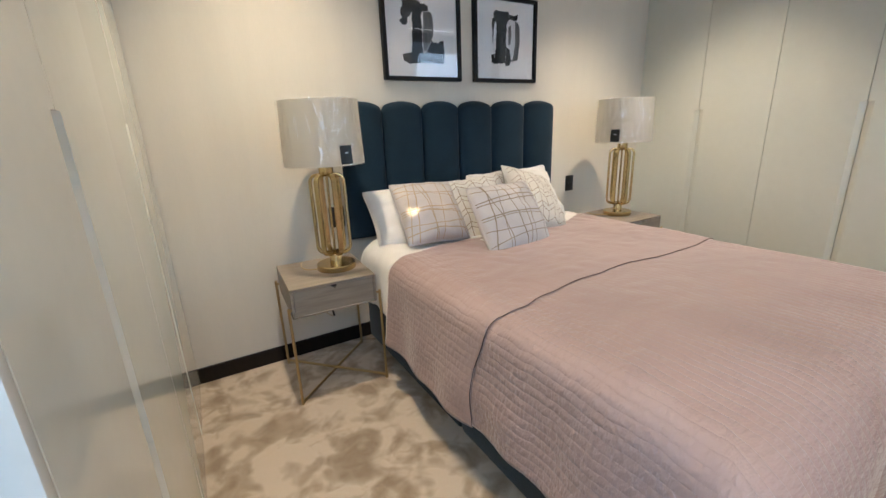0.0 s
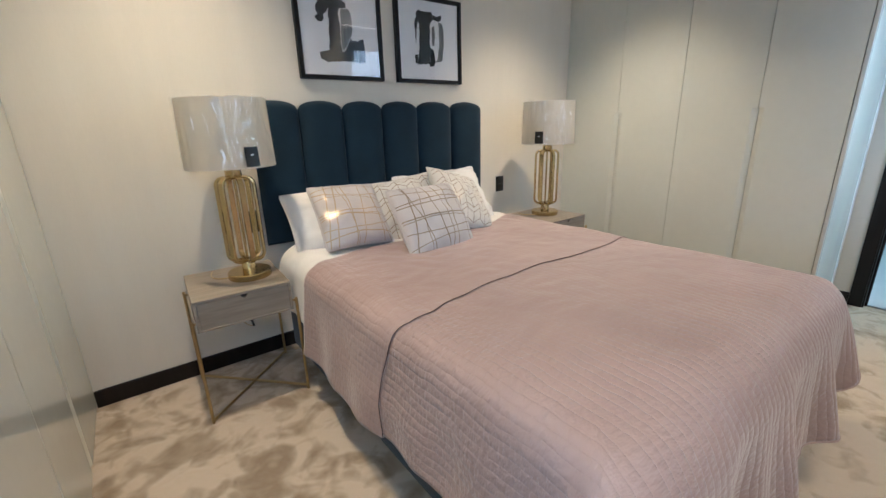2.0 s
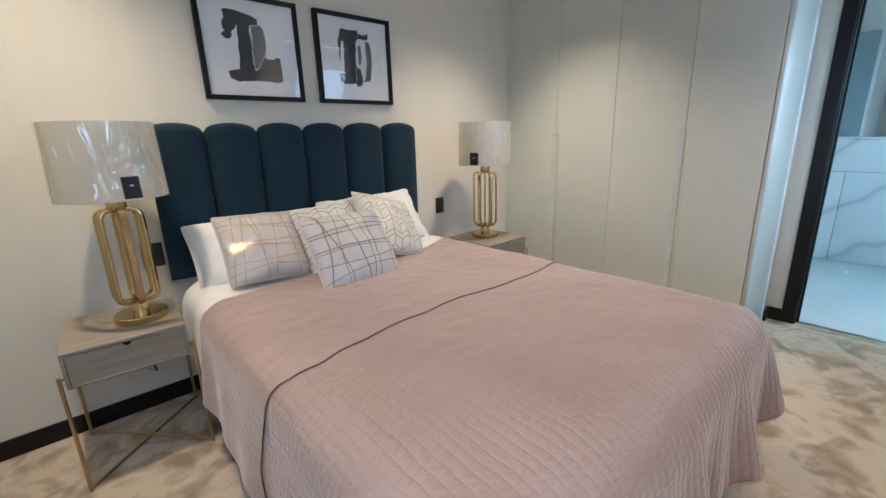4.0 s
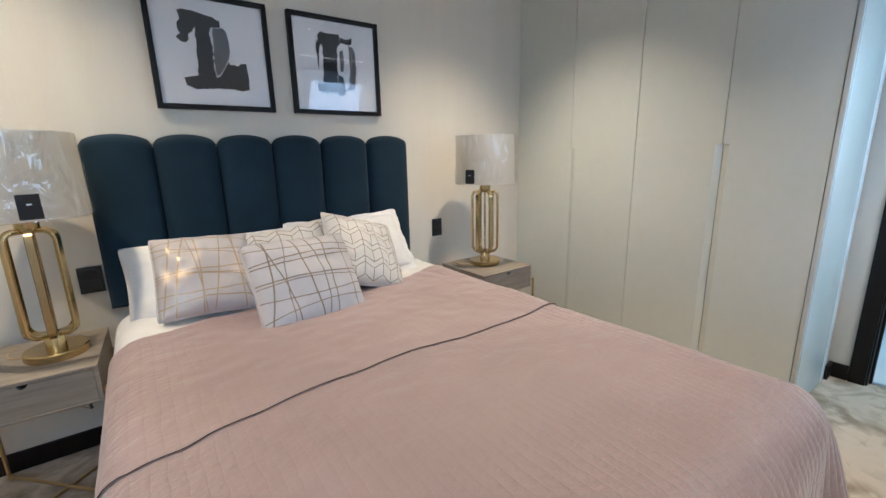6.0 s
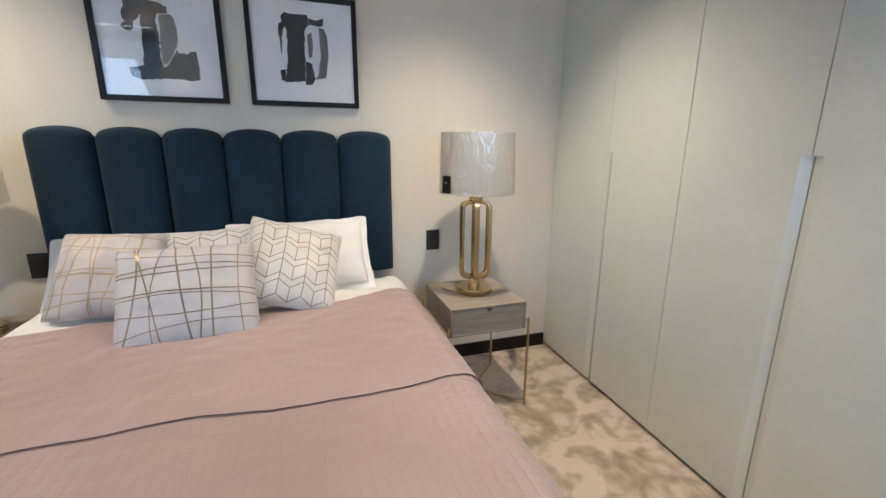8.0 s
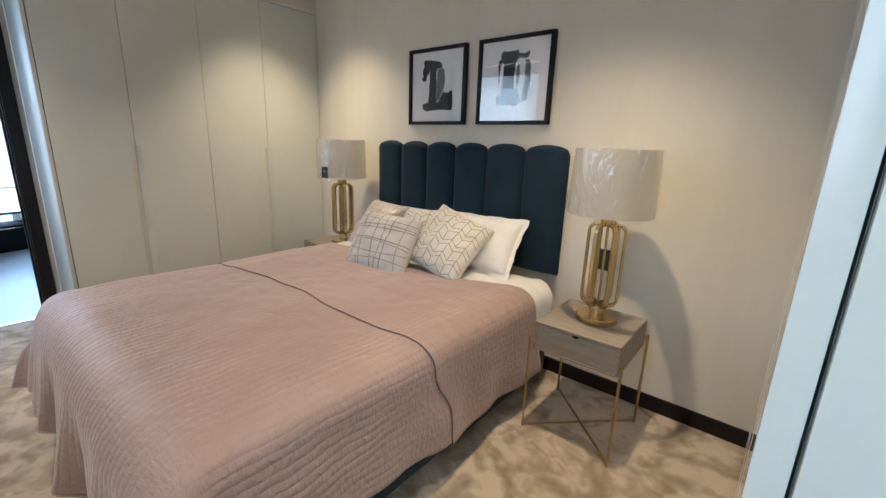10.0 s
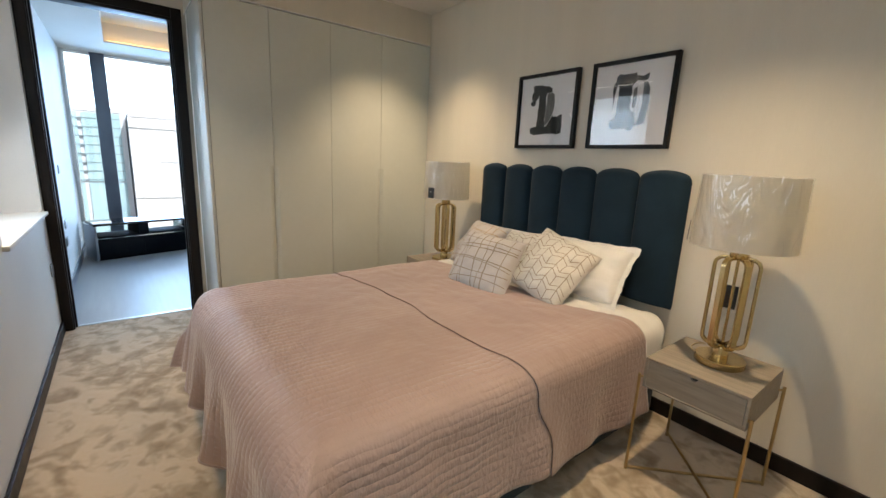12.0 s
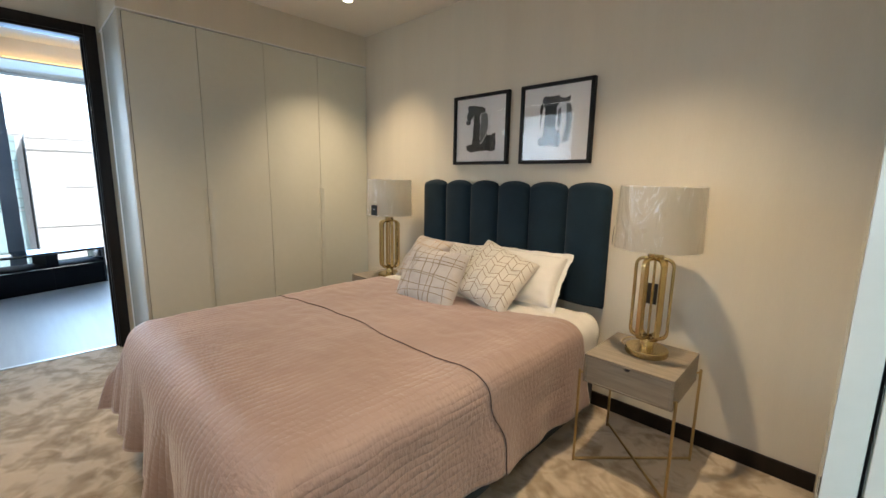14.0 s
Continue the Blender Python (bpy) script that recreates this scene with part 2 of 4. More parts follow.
BRASS_LEG = surface("satin_brass", (0.44, 0.32, 0.16), (0.54, 0.40, 0.21), 14, 160, 0.34, 0.06, metal=1.0, bump=0.04)
VELVET = surface("teal_velvet", (0.007, 0.018, 0.030), (0.012, 0.029, 0.046), 6, 260, 0.85, 0.08, bump=0.2, sheen=0.1, spec=0.2)
DIVAN = surface("teal_upholstery", (0.010, 0.020, 0.027), (0.016, 0.030, 0.038), 6, 300, 0.9, 0.05, bump=0.3, sheen=0.2, spec=0.2)
SHADE = surface("lampshade_linen", (0.84, 0.81, 0.73), (0.90, 0.87, 0.80), 6, 320, 0.8, 0.05, bump=0.15, spec=0.2)
sn, sl = SHADE.node_tree.nodes, SHADE.node_tree.links
trl, smx = sn.new("ShaderNodeBsdfTranslucent"), sn.new("ShaderNodeMixShader")
trl.inputs["Color"].default_value = (0.90, 0.87, 0.80, 1)
smx.inputs["Fac"].default_value = 0.62
sl.new(sn["Principled BSDF"].outputs["BSDF"], smx.inputs[1])
sl.new(trl.outputs["BSDF"], smx.inputs[2])
sl.new(smx.outputs["Shader"], sn["Material Output"].inputs["Surface"])
BLACK = surface("black_plastic", (0.008, 0.008, 0.008), (0.016, 0.016, 0.016), 6, 200, 0.35, 0.08, bump=0.04)
PAPER = surface("white_paper", (0.74, 0.74, 0.75), (0.80, 0.80, 0.81), 3, 200, 0.8, 0.05, bump=0.05, spec=0.2)
INK = surface("black_brushed_paint", (0.005, 0.006, 0.007), (0.022, 0.024, 0.026), 5, 60, 0.65, 0.1, bump=0.2, stretch=(9, 1, 1.2))
INK_GREY = surface("grey_brushed_paint", (0.06, 0.063, 0.065), (0.22, 0.225, 0.23), 4, 50, 0.6, 0.1, bump=0.2, stretch=(14, 1, 0.8))
FRAME_WOOD = surface("black_frame_wood", (0.004, 0.0035, 0.0035), (0.009, 0.008, 0.008), 6, 120, 0.45, 0.08, bump=0.08, spec=0.25)
PANE = glassy("clear_glass")
WRAP = glassy("plastic_wrap", rough=0.1, face_on=0.15, wrinkle=1.0, edge=0.22)
STEEL = surface("brushed_steel", (0.42, 0.42, 0.42), (0.55, 0.55, 0.55), 8, 200, 0.3, 0.06, metal=1.0, bump=0.04)
BENCH = surface("black_gloss", (0.006, 0.007, 0.010), (0.014, 0.015, 0.018), 2, 60, 0.10, 0.04, bump=0.02, coat=0.3)
BENCH_FRONT = surface("black_matt_board", (0.004, 0.004, 0.006), (0.009, 0.009, 0.011), 3, 80, 0.75, 0.08, bump=0.04, spec=0.1)
BENCH_SIDE = surface("grey_lacquer", (0.16, 0.17, 0.19), (0.21, 0.22, 0.24), 2, 60, 0.3, 0.06, bump=0.03)
FLOORWOOD = surface("pale_floorboards", (0.195, 0.19, 0.19), (0.26, 0.255, 0.25), 3, 40, 0.38, 0.08, bump=0.06, stretch=(0.6, 7, 1))
GREYFRAME = surface("grey_aluminium", (0.10, 0.11, 0.13), (0.14, 0.15, 0.17), 3, 120, 0.4, 0.06, bump=0.03)
FACADE = surface("pale_render", (0.84, 0.88, 0.92), (0.88, 0.92, 0.95), 0.4, 8, 0.85, 0.05, bump=0.1, step=0.01)
FACADE_BAND = surface("grey_band", (0.68, 0.72, 0.77), (0.75, 0.78, 0.83), 0.6, 9, 0.7, 0.05, bump=0.05)
TEALGLASS = surface("teal_glazing", (0.40, 0.63, 0.72), (0.52, 0.73, 0.80), 0.5, 6, 0.15, 0.05, bump=0.02)
TEALFRAME = surface("teal_frame_metal", (0.24, 0.36, 0.41), (0.30, 0.42, 0.47), 0.6, 9, 0.4, 0.05, bump=0.03)
GROUND = surface("street_paving", (0.16, 0.16, 0.16), (0.22, 0.22, 0.21), 0.3, 4, 0.9, 0.05, bump=0.1)
SMOKED = surface("grey_mirror", (0.30, 0.34, 0.38), (0.36, 0.40, 0.44), 1, 30, 0.06, 0.02, metal=0.9, bump=0.01)
TAUPE = surface("taupe_panel", (0.22, 0.19, 0.16), (0.28, 0.24, 0.21), 3, 60, 0.5, 0.08, bump=0.06, stretch=(5, 5, 0.6))
SKYGLOW = glowing("bright_haze", (0.70, 0.86, 1.0), 3.2)
BULB = glowing("downlight_lens", (1.0, 0.84, 0.62), 22.0)
COVE = glowing("cove_strip", (1.0, 0.62, 0.22), 5.5)
LED = glowing("white_led_strip", (1.0, 0.97, 0.92), STRIP)


# ---- building helpers ----
def box(bm, x0, x1, y0, y1, z0, z1, bevel=0.0, seg=2):
    r = bmesh.ops.create_cube(bm, size=1, matrix=Matrix.Translation(((x0 + x1) / 2, (y0 + y1) / 2, (z0 + z1) / 2)) @ Matrix.Diagonal((x1 - x0, y1 - y0, z1 - z0, 1)))
    if bevel:
        edges = {e for v in r["verts"] for e in v.link_edges}
        bmesh.ops.bevel(bm, geom=list(edges), offset=bevel, segments=seg, affect="EDGES", profile=0.6)
    return bm


def boxes(*rows, bevel=0.0):
    bm = bmesh.new()
    for r in rows:
        box(bm, *r, bevel=bevel)
    return bm


def rod(bm, a, b, r, sides=12):
    a, b = Vector(a), Vector(b)
    d = b - a
    m = Matrix.Translation((a + b) / 2) @ d.to_track_quat("Z", "Y").to_matrix().to_4x4()
    bmesh.ops.create_cone(bm, cap_ends=True, segments=sides, radius1=r, radius2=r, depth=d.length, matrix=m)
    return bm


def lathe(bm, rows, sides=48):
    """A solid of revolution about z from (radius, height) rows."""
    rings = []
    for r, z in rows:
        rings.append([bm.verts.new((r * math.cos(2 * math.pi * i / sides), r * math.sin(2 * math.pi * i / sides), z)) for i in range(sides)])
    for a, b in zip(rings, rings[1:]):
        for i in range(sides):
            bm.faces.new((a[i], a[(i + 1) % sides], b[(i + 1) % sides], b[i]))
    return bm


def sheet(bm, nu, nv, place, chart=None):
    """A grid of quads: place(i / nu, j / nv) gives the points, chart the map in metres."""
    vs = [[bm.verts.new(place(i / nu, j / nv)) for j in range(nv + 1)] for i in range(nu + 1)]
    layer = bm.loops.layers.uv.verify() if chart else None
    for i in range(nu):
        for j in range(nv):
            f = bm.faces.new((vs[i][j], vs[i + 1][j], vs[i + 1][j + 1], vs[i][j + 1]))
            if chart:
                for loop, (a, b) in zip(f.loops, ((i, j), (i + 1, j), (i + 1, j + 1), (i, j + 1))):
                    loop[layer].uv = chart(a / nu, b / nv)
    return vs


def finish(name, bm, mat, smooth=False, recalc=True):
    if recalc:
        bmesh.ops.recalc_face_normals(bm, faces=bm.faces)
    me = bpy.data.meshes.new(name)
    bm.to_mesh(me)
    bm.free()
    me.materials.append(mat)
    if smooth:
        me.shade_smooth()
        if smooth != "all":
            me.set_sharp_from_angle(angle=radians(40))
    return me


def structure(name, bm, mat, label="", smooth=False):
    return tagged(new(name, finish(name, bm, mat, smooth)), label, name.split("_")[0], kind="structure")


def thing(name, label, category, base=(0, 0, 0), group=""):
    ob = new(name)
    ob.empty_display_size = 0.1
    ob.location = base
    return tagged(ob, label, category, group)


def part(name, bm, mat, parent, label="", smooth=True, recalc=True, world=True):
    """One mesh under a thing or part; its points are given in the room, or (world=False) from the thing's base."""
    if world:
        top = parent.parent or parent
        bmesh.ops.translate(bm, verts=bm.verts, vec=-Vector(top.location))
    ob = new(name, finish(name, bm, mat, smooth, recalc))
    ob.parent = parent
    return tagged(ob, label)


# ---- the room's shell ----
NORTH, SOUTH, WEST, EAST, TOP = 2.578, -0.25, -0.86, 3.88, 2.67
WARD_W, WARD_E, WARD_END = -0.17, 3.283, 0.71
WIN = ((-0.77, 0.51), (2.60, 3.45))
SILL, HEAD = 0.92, 2.44
DOOR_W, DOOR_E, DOOR_TOP = (-0.19, 0.625), (-0.19, 0.558), 2.37

structure("floor", boxes((WEST - 0.06, EAST + 0.06, SOUTH - 0.05, NORTH + 0.1, -0.12, 0.0)), CARPET, "cut-pile beige carpet with brushed light and dark patches")
structure("ceiling", boxes((WEST - 0.12, EAST + 0.12, SOUTH - 0.4, NORTH + 0.12, TOP, TOP + 0.15)), CEIL, "plain off-white ceiling")
structure("wall_north", boxes((WEST - 0.12, EAST + 0.12, NORTH, NORTH + 0.12, 0, TOP)), WALL, "cream wall with a faint vertical weave behind the bed")
(a0, a1), (b0, b1) = WIN
structure("wall_south", boxes(
    (WEST - 0.12, a0, SOUTH - 0.38, SOUTH, 0, TOP), (a1, b0, SOUTH - 0.38, SOUTH, 0, TOP), (b1, EAST + 0.12, SOUTH - 0.38, SOUTH, 0, TOP),
    (a0, a1, SOUTH - 0.38, SOUTH, 0, SILL - 0.025), (b0, b1, SOUTH - 0.38, SOUTH, 0, SILL - 0.025),
    (a0, a1, SOUTH - 0.38, SOUTH, HEAD, TOP), (b0, b1, SOUTH - 0.38, SOUTH, HEAD, TOP)), WHITE, "white painted wall with two deep window recesses")
for name, x0, x1, (d0, d1) in (("wall_west", WEST - 0.12, WEST, DOOR_W), ("wall_east", EAST, EAST + 0.12, DOOR_E)):
    structure(name, boxes((x0, x1, d1 + 0.012, NORTH, 0, TOP), (x0, x1, SOUTH, d0 - 0.012, 0, TOP), (x0, x1, d0 - 0.012, d1 + 0.012, DOOR_TOP + 0.012, TOP)), WALL, "cream painted wall with a doorway")

# casings round the two doorways: lining, architraves on both faces
for name, x0, x1, (d0, d1) in (("door_1", WEST - 0.12, WEST, DOOR_W), ("door_2", EAST, EAST + 0.12, DOOR_E)):
    casing = tagged(new(name), "open doorway with a dark-stained wooden frame", "doorway", kind="structure")
    casing.location = ((x0 + x1) / 2, (d0 + d1) / 2, 0)
    part("lining", boxes((x0 - 0.004, x1 + 0.004, d0 - 0.012, d0 + 0.012, 0, DOOR_TOP), (x0 - 0.004, x1 + 0.004, d1 - 0.012, d1 + 0.012, 0, DOOR_TOP), (x0 - 0.004, x1 + 0.004, d0 + 0.012, d1 - 0.012, DOOR_TOP - 0.024, DOOR_TOP), bevel=0.002), DARKWOOD, casing)
    for f0, f1 in ((x0 - 0.016, x0 - 0.001), (x1 + 0.001, x1 + 0.018)):
        left = max(d0 - 0.062, SOUTH + 0.002)
        part("architrave", boxes((f0, f1, left, d0 + 0.004, 0, DOOR_TOP + 0.066), (f0, f1, d1 - 0.004, d1 + 0.066, 0, DOOR_TOP + 0.066), (f0, f1, d0 + 0.004, d1 - 0.004, DOOR_TOP - 0.004, DOOR_TOP + 0.066), bevel=0.004), DARKWOOD, casing)
    xs = (x0 + x1) / 2
    part("door_stop", boxes((xs - 0.02, xs + 0.02, d0 + 0.012, d0 + 0.024, 0, DOOR_TOP - 0.024), (xs - 0.02, xs + 0.02, d1 - 0.024, d1 - 0.012, 0, DOOR_TOP - 0.024), bevel=0.002), DARKWOOD, casing)
    part("threshold", boxes((x0 + 0.045, x0 + 0.075, d0 + 0.012, d1 - 0.012, 0.001, 0.006), bevel=0.001), STEEL, casing, "slim metal threshold strip")
    part("strike_plate", boxes((xs + 0.024, xs + 0.05, d1 - 0.0135, d1 - 0.0115, 0.93, 1.07)), STEEL, casing)

# skirting boards, dark-stained
SK = 0.085


def skirting(x0, x1, y0, y1):
    structure("baseboard", boxes((x0, x1, y0, y1, 0.0, SK), bevel=0.003), DARKWOOD, "dark-stained skirting board")


skirting(WARD_W, WARD_E, NORTH - 0.016, NORTH - 0.0005)
skirting(WEST + 0.02, EAST - 0.02, SOUTH + 0.0005, SOUTH + 0.016)
skirting(EAST - 0.016, EAST - 0.0005, DOOR_E[1] + 0.068, WARD_END - 0.001)
skirting(3.79, EAST - 0.017, WARD_END - 0.018, WARD_END - 0.002)
skirting(WEST + 0.0005, WEST + 0.016, DOOR_W[1] + 0.068, WARD_END - 0.001)


# windows: deep reveal, board, frame, glass, blind cassette
for k, (w0, w1) in enumerate(WIN):
    win = tagged(new("window_%d" % (k + 1)), "deep-set white framed window with a white sill board", "window", kind="structure")
    win.location = ((w0 + w1) / 2, SOUTH - 0.3, SILL)
    yb = SOUTH - 0.36
    part("window_sill", boxes((w0 - 0.03, w1 + 0.03, yb + 0.05, SOUTH + 0.028, SILL - 0.024, SILL), bevel=0.005), WHITE, win)
    part("window_frame", boxes((w0, w0 + 0.05, yb, yb + 0.05, SILL, HEAD), (w1 - 0.05, w1, yb, yb + 0.05, SILL, HEAD), (w0 + 0.05, w1 - 0.05, yb, yb + 0.05, SILL, SILL + 0.05), (w0 + 0.05, w1 - 0.05, yb, yb + 0.05, HEAD - 0.03, HEAD), bevel=0.004), GREYFRAME, win, "grey aluminium window frame")
    part("pane", boxes((w0 + 0.05, w1 - 0.05, yb + 0.02, yb + 0.03, SILL + 0.05, HEAD - 0.03)), PANE, win, smooth=False).visible_shadow = False
    part("blind_cassette", boxes((w0 + 0.01, w1 - 0.01, yb + 0.055, yb + 0.13, HEAD - 0.115, HEAD - 0.035), bevel=0.008), GREYFRAME, win, "grey blind cassette")
    led = thing("strip_light", "slim white light strip along the window head", "strip light", ((w0 + w1) / 2, SOUTH - 0.05, HEAD), "window strip lights")
    part("channel", boxes((w0 + 0.02, w1 - 0.02, SOUTH - 0.062, SOUTH - 0.03, HEAD - 0.008, HEAD - 0.0005), bevel=0.001), STEEL, led)
    part("diffuser", boxes((w0 + 0.025, w1 - 0.025, SOUTH - 0.058, SOUTH - 0.034, HEAD - 0.020, HEAD - 0.008), bevel=0.003), LED, led, "glowing white diffuser")


# ---- wardrobes, one along each side wall ----
def wardrobe(side):
    """Four tall gloss doors; side is -1 for the west wall, +1 for the east."""
    front = WARD_W if side < 0 else WARD_E
    back = WEST if side < 0 else EAST
    seams = (2.572, 2.072, 1.612, 1.150, 0.732)
    ob = thing("wardrobe", "tall built-in wardrobe with pale gloss lacquered doors", "wardrobe", ((front + back) / 2, 1.64, 0), "wardrobes flanking the bed")

    def slab(bm, d0, d1, y0, y1, z0, z1, bevel=0.0):
        """d is the depth behind the door faces."""
        xs = sorted((front + side * d0, front + side * d1))
        return box(bm, xs[0], xs[1], y0, y1, z0, z1, bevel)

    part("body", slab(bmesh.new(), 0.03, abs(back - front) - 0.034, 0.736, NORTH - 0.004, 0.05, 2.40), LACQUER_EDGE, ob)
    part("plinth", slab(bmesh.new(), 0.05, abs(back - front) - 0.034, 0.736, NORTH - 0.004, 0.002, 0.05), LACQUER_EDGE, ob)
    depth = abs(back - front) - 0.03
    end = slab(bmesh.new(), 0.030, depth - 0.10, WARD_END, 0.730, 0.002, 2.40, 0.003)
    part("end_panel", end, LACQUER_EDGE, ob, "white end panel")
    part("front_stile", slab(bmesh.new(), -0.002, 0.026, WARD_END, 0.730, 0.002, 2.40, 0.002), LACQUER_EDGE, ob, "white front stile")
    part("filler_panel", slab(bmesh.new(), depth - 0.092, depth - 0.004, WARD_END + 0.004, 0.730, 0.002, 2.40, 0.002), WHITE, ob, "white filler strip")
    for k in range(4):
        y1, y0 = seams[k] - 0.0016, seams[k + 1] + 0.0016
        pull_low = k in (0, 2)          # pulls meet at the first and third joint
        tilt = (0.0012, -0.0010, 0.0014, -0.0012)[k]
        bm = bmesh.new()
        slab(bm, 0.0, 0.022, y0, y1, 1.29, 2.395)
        # lower half with a bevelled finger pull along the opening edge
        p = 0.030
        if pull_low:
            prof = ((0, y1), (0, y0 + p), (0.014, y0), (0.022, y0), (0.022, y1))
        else:
            prof = ((0, y0), (0, y1 - p), (0.014, y1), (0.022, y1), (0.022, y0))
        lo = [bm.verts.new((front + side * d, y, 0.02)) for d, y in prof]
        hi = [bm.verts.new((front + side * d, y, 1.29)) for d, y in prof]
        bm.faces.new(lo)
        bm.faces.new(hi)
        for i in range(5):
            bm.faces.new((lo[i], lo[(i + 1) % 5], hi[(i + 1) % 5], hi[i]))
        for v in bm.verts:
            v.co.x += tilt * (v.co.z - 1.2) * 0.6 + tilt * (1 if v.co.y > (y0 + y1) / 2 else -1)
        part("door", bm, LACQUER, ob, smooth=False)
    if side > 0:
        ob.rotation_euler.z = radians(-1.35)
        ob.location.x -= 0.0145
    xs = sorted((front + side * 0.002, back))
    structure("bulkhead", boxes((xs[0], xs[1], WARD_END, NORTH - 0.0005, 2.412, TOP - 0.0005)), WALL, "cream bulkhead over the wardrobe")
    structure("trim", boxes((xs[0] - (0.004 if side > 0 else 0), xs[1] + (0.004 if side < 0 else 0), WARD_END - 0.003, NORTH - 0.001, 2.402, 2.411)), WHITE, "slim pale shadow trim")


wardrobe(-1)
wardrobe(1)


# ---- downlights ----
def downlight(x, y, power, cone):
    ob = thing("downlight", "round recessed ceiling downlight, switched on", "downlight", (x, y, TOP), "ceiling downlights")
    bm = lathe(bmesh.new(), ((0.032, -0.001), (0.034, -0.006), (0.046, -0.005), (0.048, -0.0005)), 32)
    part("trim_ring", bm, WHITE, ob, world=False)
    bm = lathe(bmesh.new(), ((0.0005, -0.0015), (0.032, -0.0015)), 32)
    part("lens", bm, BULB, ob, "warm glowing lens", world=False)
    data = lamp("downlight_beam", "SPOT", pose(x, y, TOP - 0.012), power, WARM)
    data.spot_size, data.spot_blend, data.shadow_soft_size = radians(cone), 1.0, 0.02


for dx, dy, power, cone in ((0.405, 2.01, SPOT_W * 0.82, 95), (2.52, 1.81, SPOT_W, 95), (0.44, -0.10, FOOT_W * 1.15, 104), (2.70, -0.10, FOOT_W, 104)):
    downlight(dx, dy, power, cone)


# ---- bed ----
BX0, BX1, BY0, BY1, BZ = 0.735, 2.265, 0.49, 2.49, 0.635
bed = thing("bed", "double divan bed with dark teal upholstered base and white mattress", "bed", (1.5, 1.5, 0))
part("base", boxes((BX0 + 0.01, BX1 - 0.01, BY0 + 0.02, 1.488, 0.045, 0.33), (BX0 + 0.01, BX1 - 0.01, 1.492, BY1, 0.045, 0.33), bevel=0.02), DIVAN, bed, "dark teal upholstered divan base")
part("mattress", boxes((BX0 + 0.025, BX1 - 0.025, BY0 + 0.03, BY1, 0.335, BZ - 0.022), bevel=0.10), COTTON, bed, "white mattress")
for fx in (BX0 + 0.09, BX1 - 0.09):
    for fy in (BY0 + 0.1, 1.41, 1.57, BY1 - 0.08):
        part("castor", lathe(bmesh.new(), ((0.0, 0.0), (0.02, 0.001), (0.023, 0.02), (0.012, 0.03), (0.012, 0.046)), 16), STEEL, bed, world=False).location = (fx - 1.5, fy - 1.5, 0)


def drape(a, b, lift, seed, flare=1.0):
    """Cloth laid over the mattress: a runs across, b along it, both in metres of cloth; what reaches past the edges hangs down."""
    rx, ry = 0.11, 0.17
    cx0, cx1, cy0 = BX0 + rx - 0.03, BX1 - rx + 0.03, BY0 + ry - 0.05
    z = BZ + lift + 0.012 * (1.5 - a) / 0.7 + 0.014 * math.exp(-((b - 0.85) / 0.45) ** 2)
    dx = max(cx0 - a, 0) + max(a - cx1, 0)
    dy = max(cy0 - b, 0)
    sx = -1 if a < cx0 else 1
    x, y = min(max(a, cx0), cx1), max(b, cy0)
    r = (rx * dx + ry * dy + 1e-9) / (dx + dy + 1e-9) if dx + dy > 0 else rx
    quarter = r * math.pi / 2

    def over(d):
        """outward and downward run of a cloth length d past the edge"""
        if d < quarter:
            t = d / r
            return r * math.sin(t), r * (1 - math.cos(t))
        return r + 0.10 * (d - quarter), r + 0.985 * (d - quarter)

    d = (dx ** 5 + dy ** 5) ** 0.2
    out, down = over(d)
    k = dx / (dx + dy + 1e-9)
    both = min(dx, dy)
    ox = out * (math.sin(k * math.pi / 2)) if dx > 0 else 0
    oy = out * (math.cos(k * math.pi / 2)) if dy > 0 else 0
    ox += flare * 0.55 * both ** 1.25 * (1 if both > 0 else 0)
    oy += flare * 0.22 * both ** 1.2
    low = max(down - 0.1, 0)
    skin_out = lift * min(1.0, d / 0.1)
    ox += skin_out * (1 if dx > 0 else 0)
    oy += skin_out * (1 if dy > 0 else 0)
    if dy > dx:
        oy += low * (0.09 * math.sin(a * 13 + 1.7) + 0.05 * math.sin(a * 29 + 2.2))
    else:
        ox += low * (0.035 * math.sin(b * 8.5 + 1.7) + 0.025 * math.sin(b * 21 + 3.4))
    x, y = x + sx * ox, y - oy
    n1 = noise.noise(Vector((a * 2.2, b * 2.2, 1.7)))
    n2 = noise.noise(Vector((a * 7, b * 5, 5.7)))
    n3 = abs(noise.noise(Vector((a * 9 + b * 5, b * 12 - a * 3, 5.1 if seed < 5 else 15.6))))
    crease = 0.016 * n3 if seed > 5 else 0.006 * n3
    z2 = z - down + crease + (0.010 * n1 + 0.004 * n2) * (1 if d < 0.05 else 0.4)
    x += 0.010 * n2 * min(low * 6, 1)
    return Vector((x, y, max(z2, lift + 0.012)))


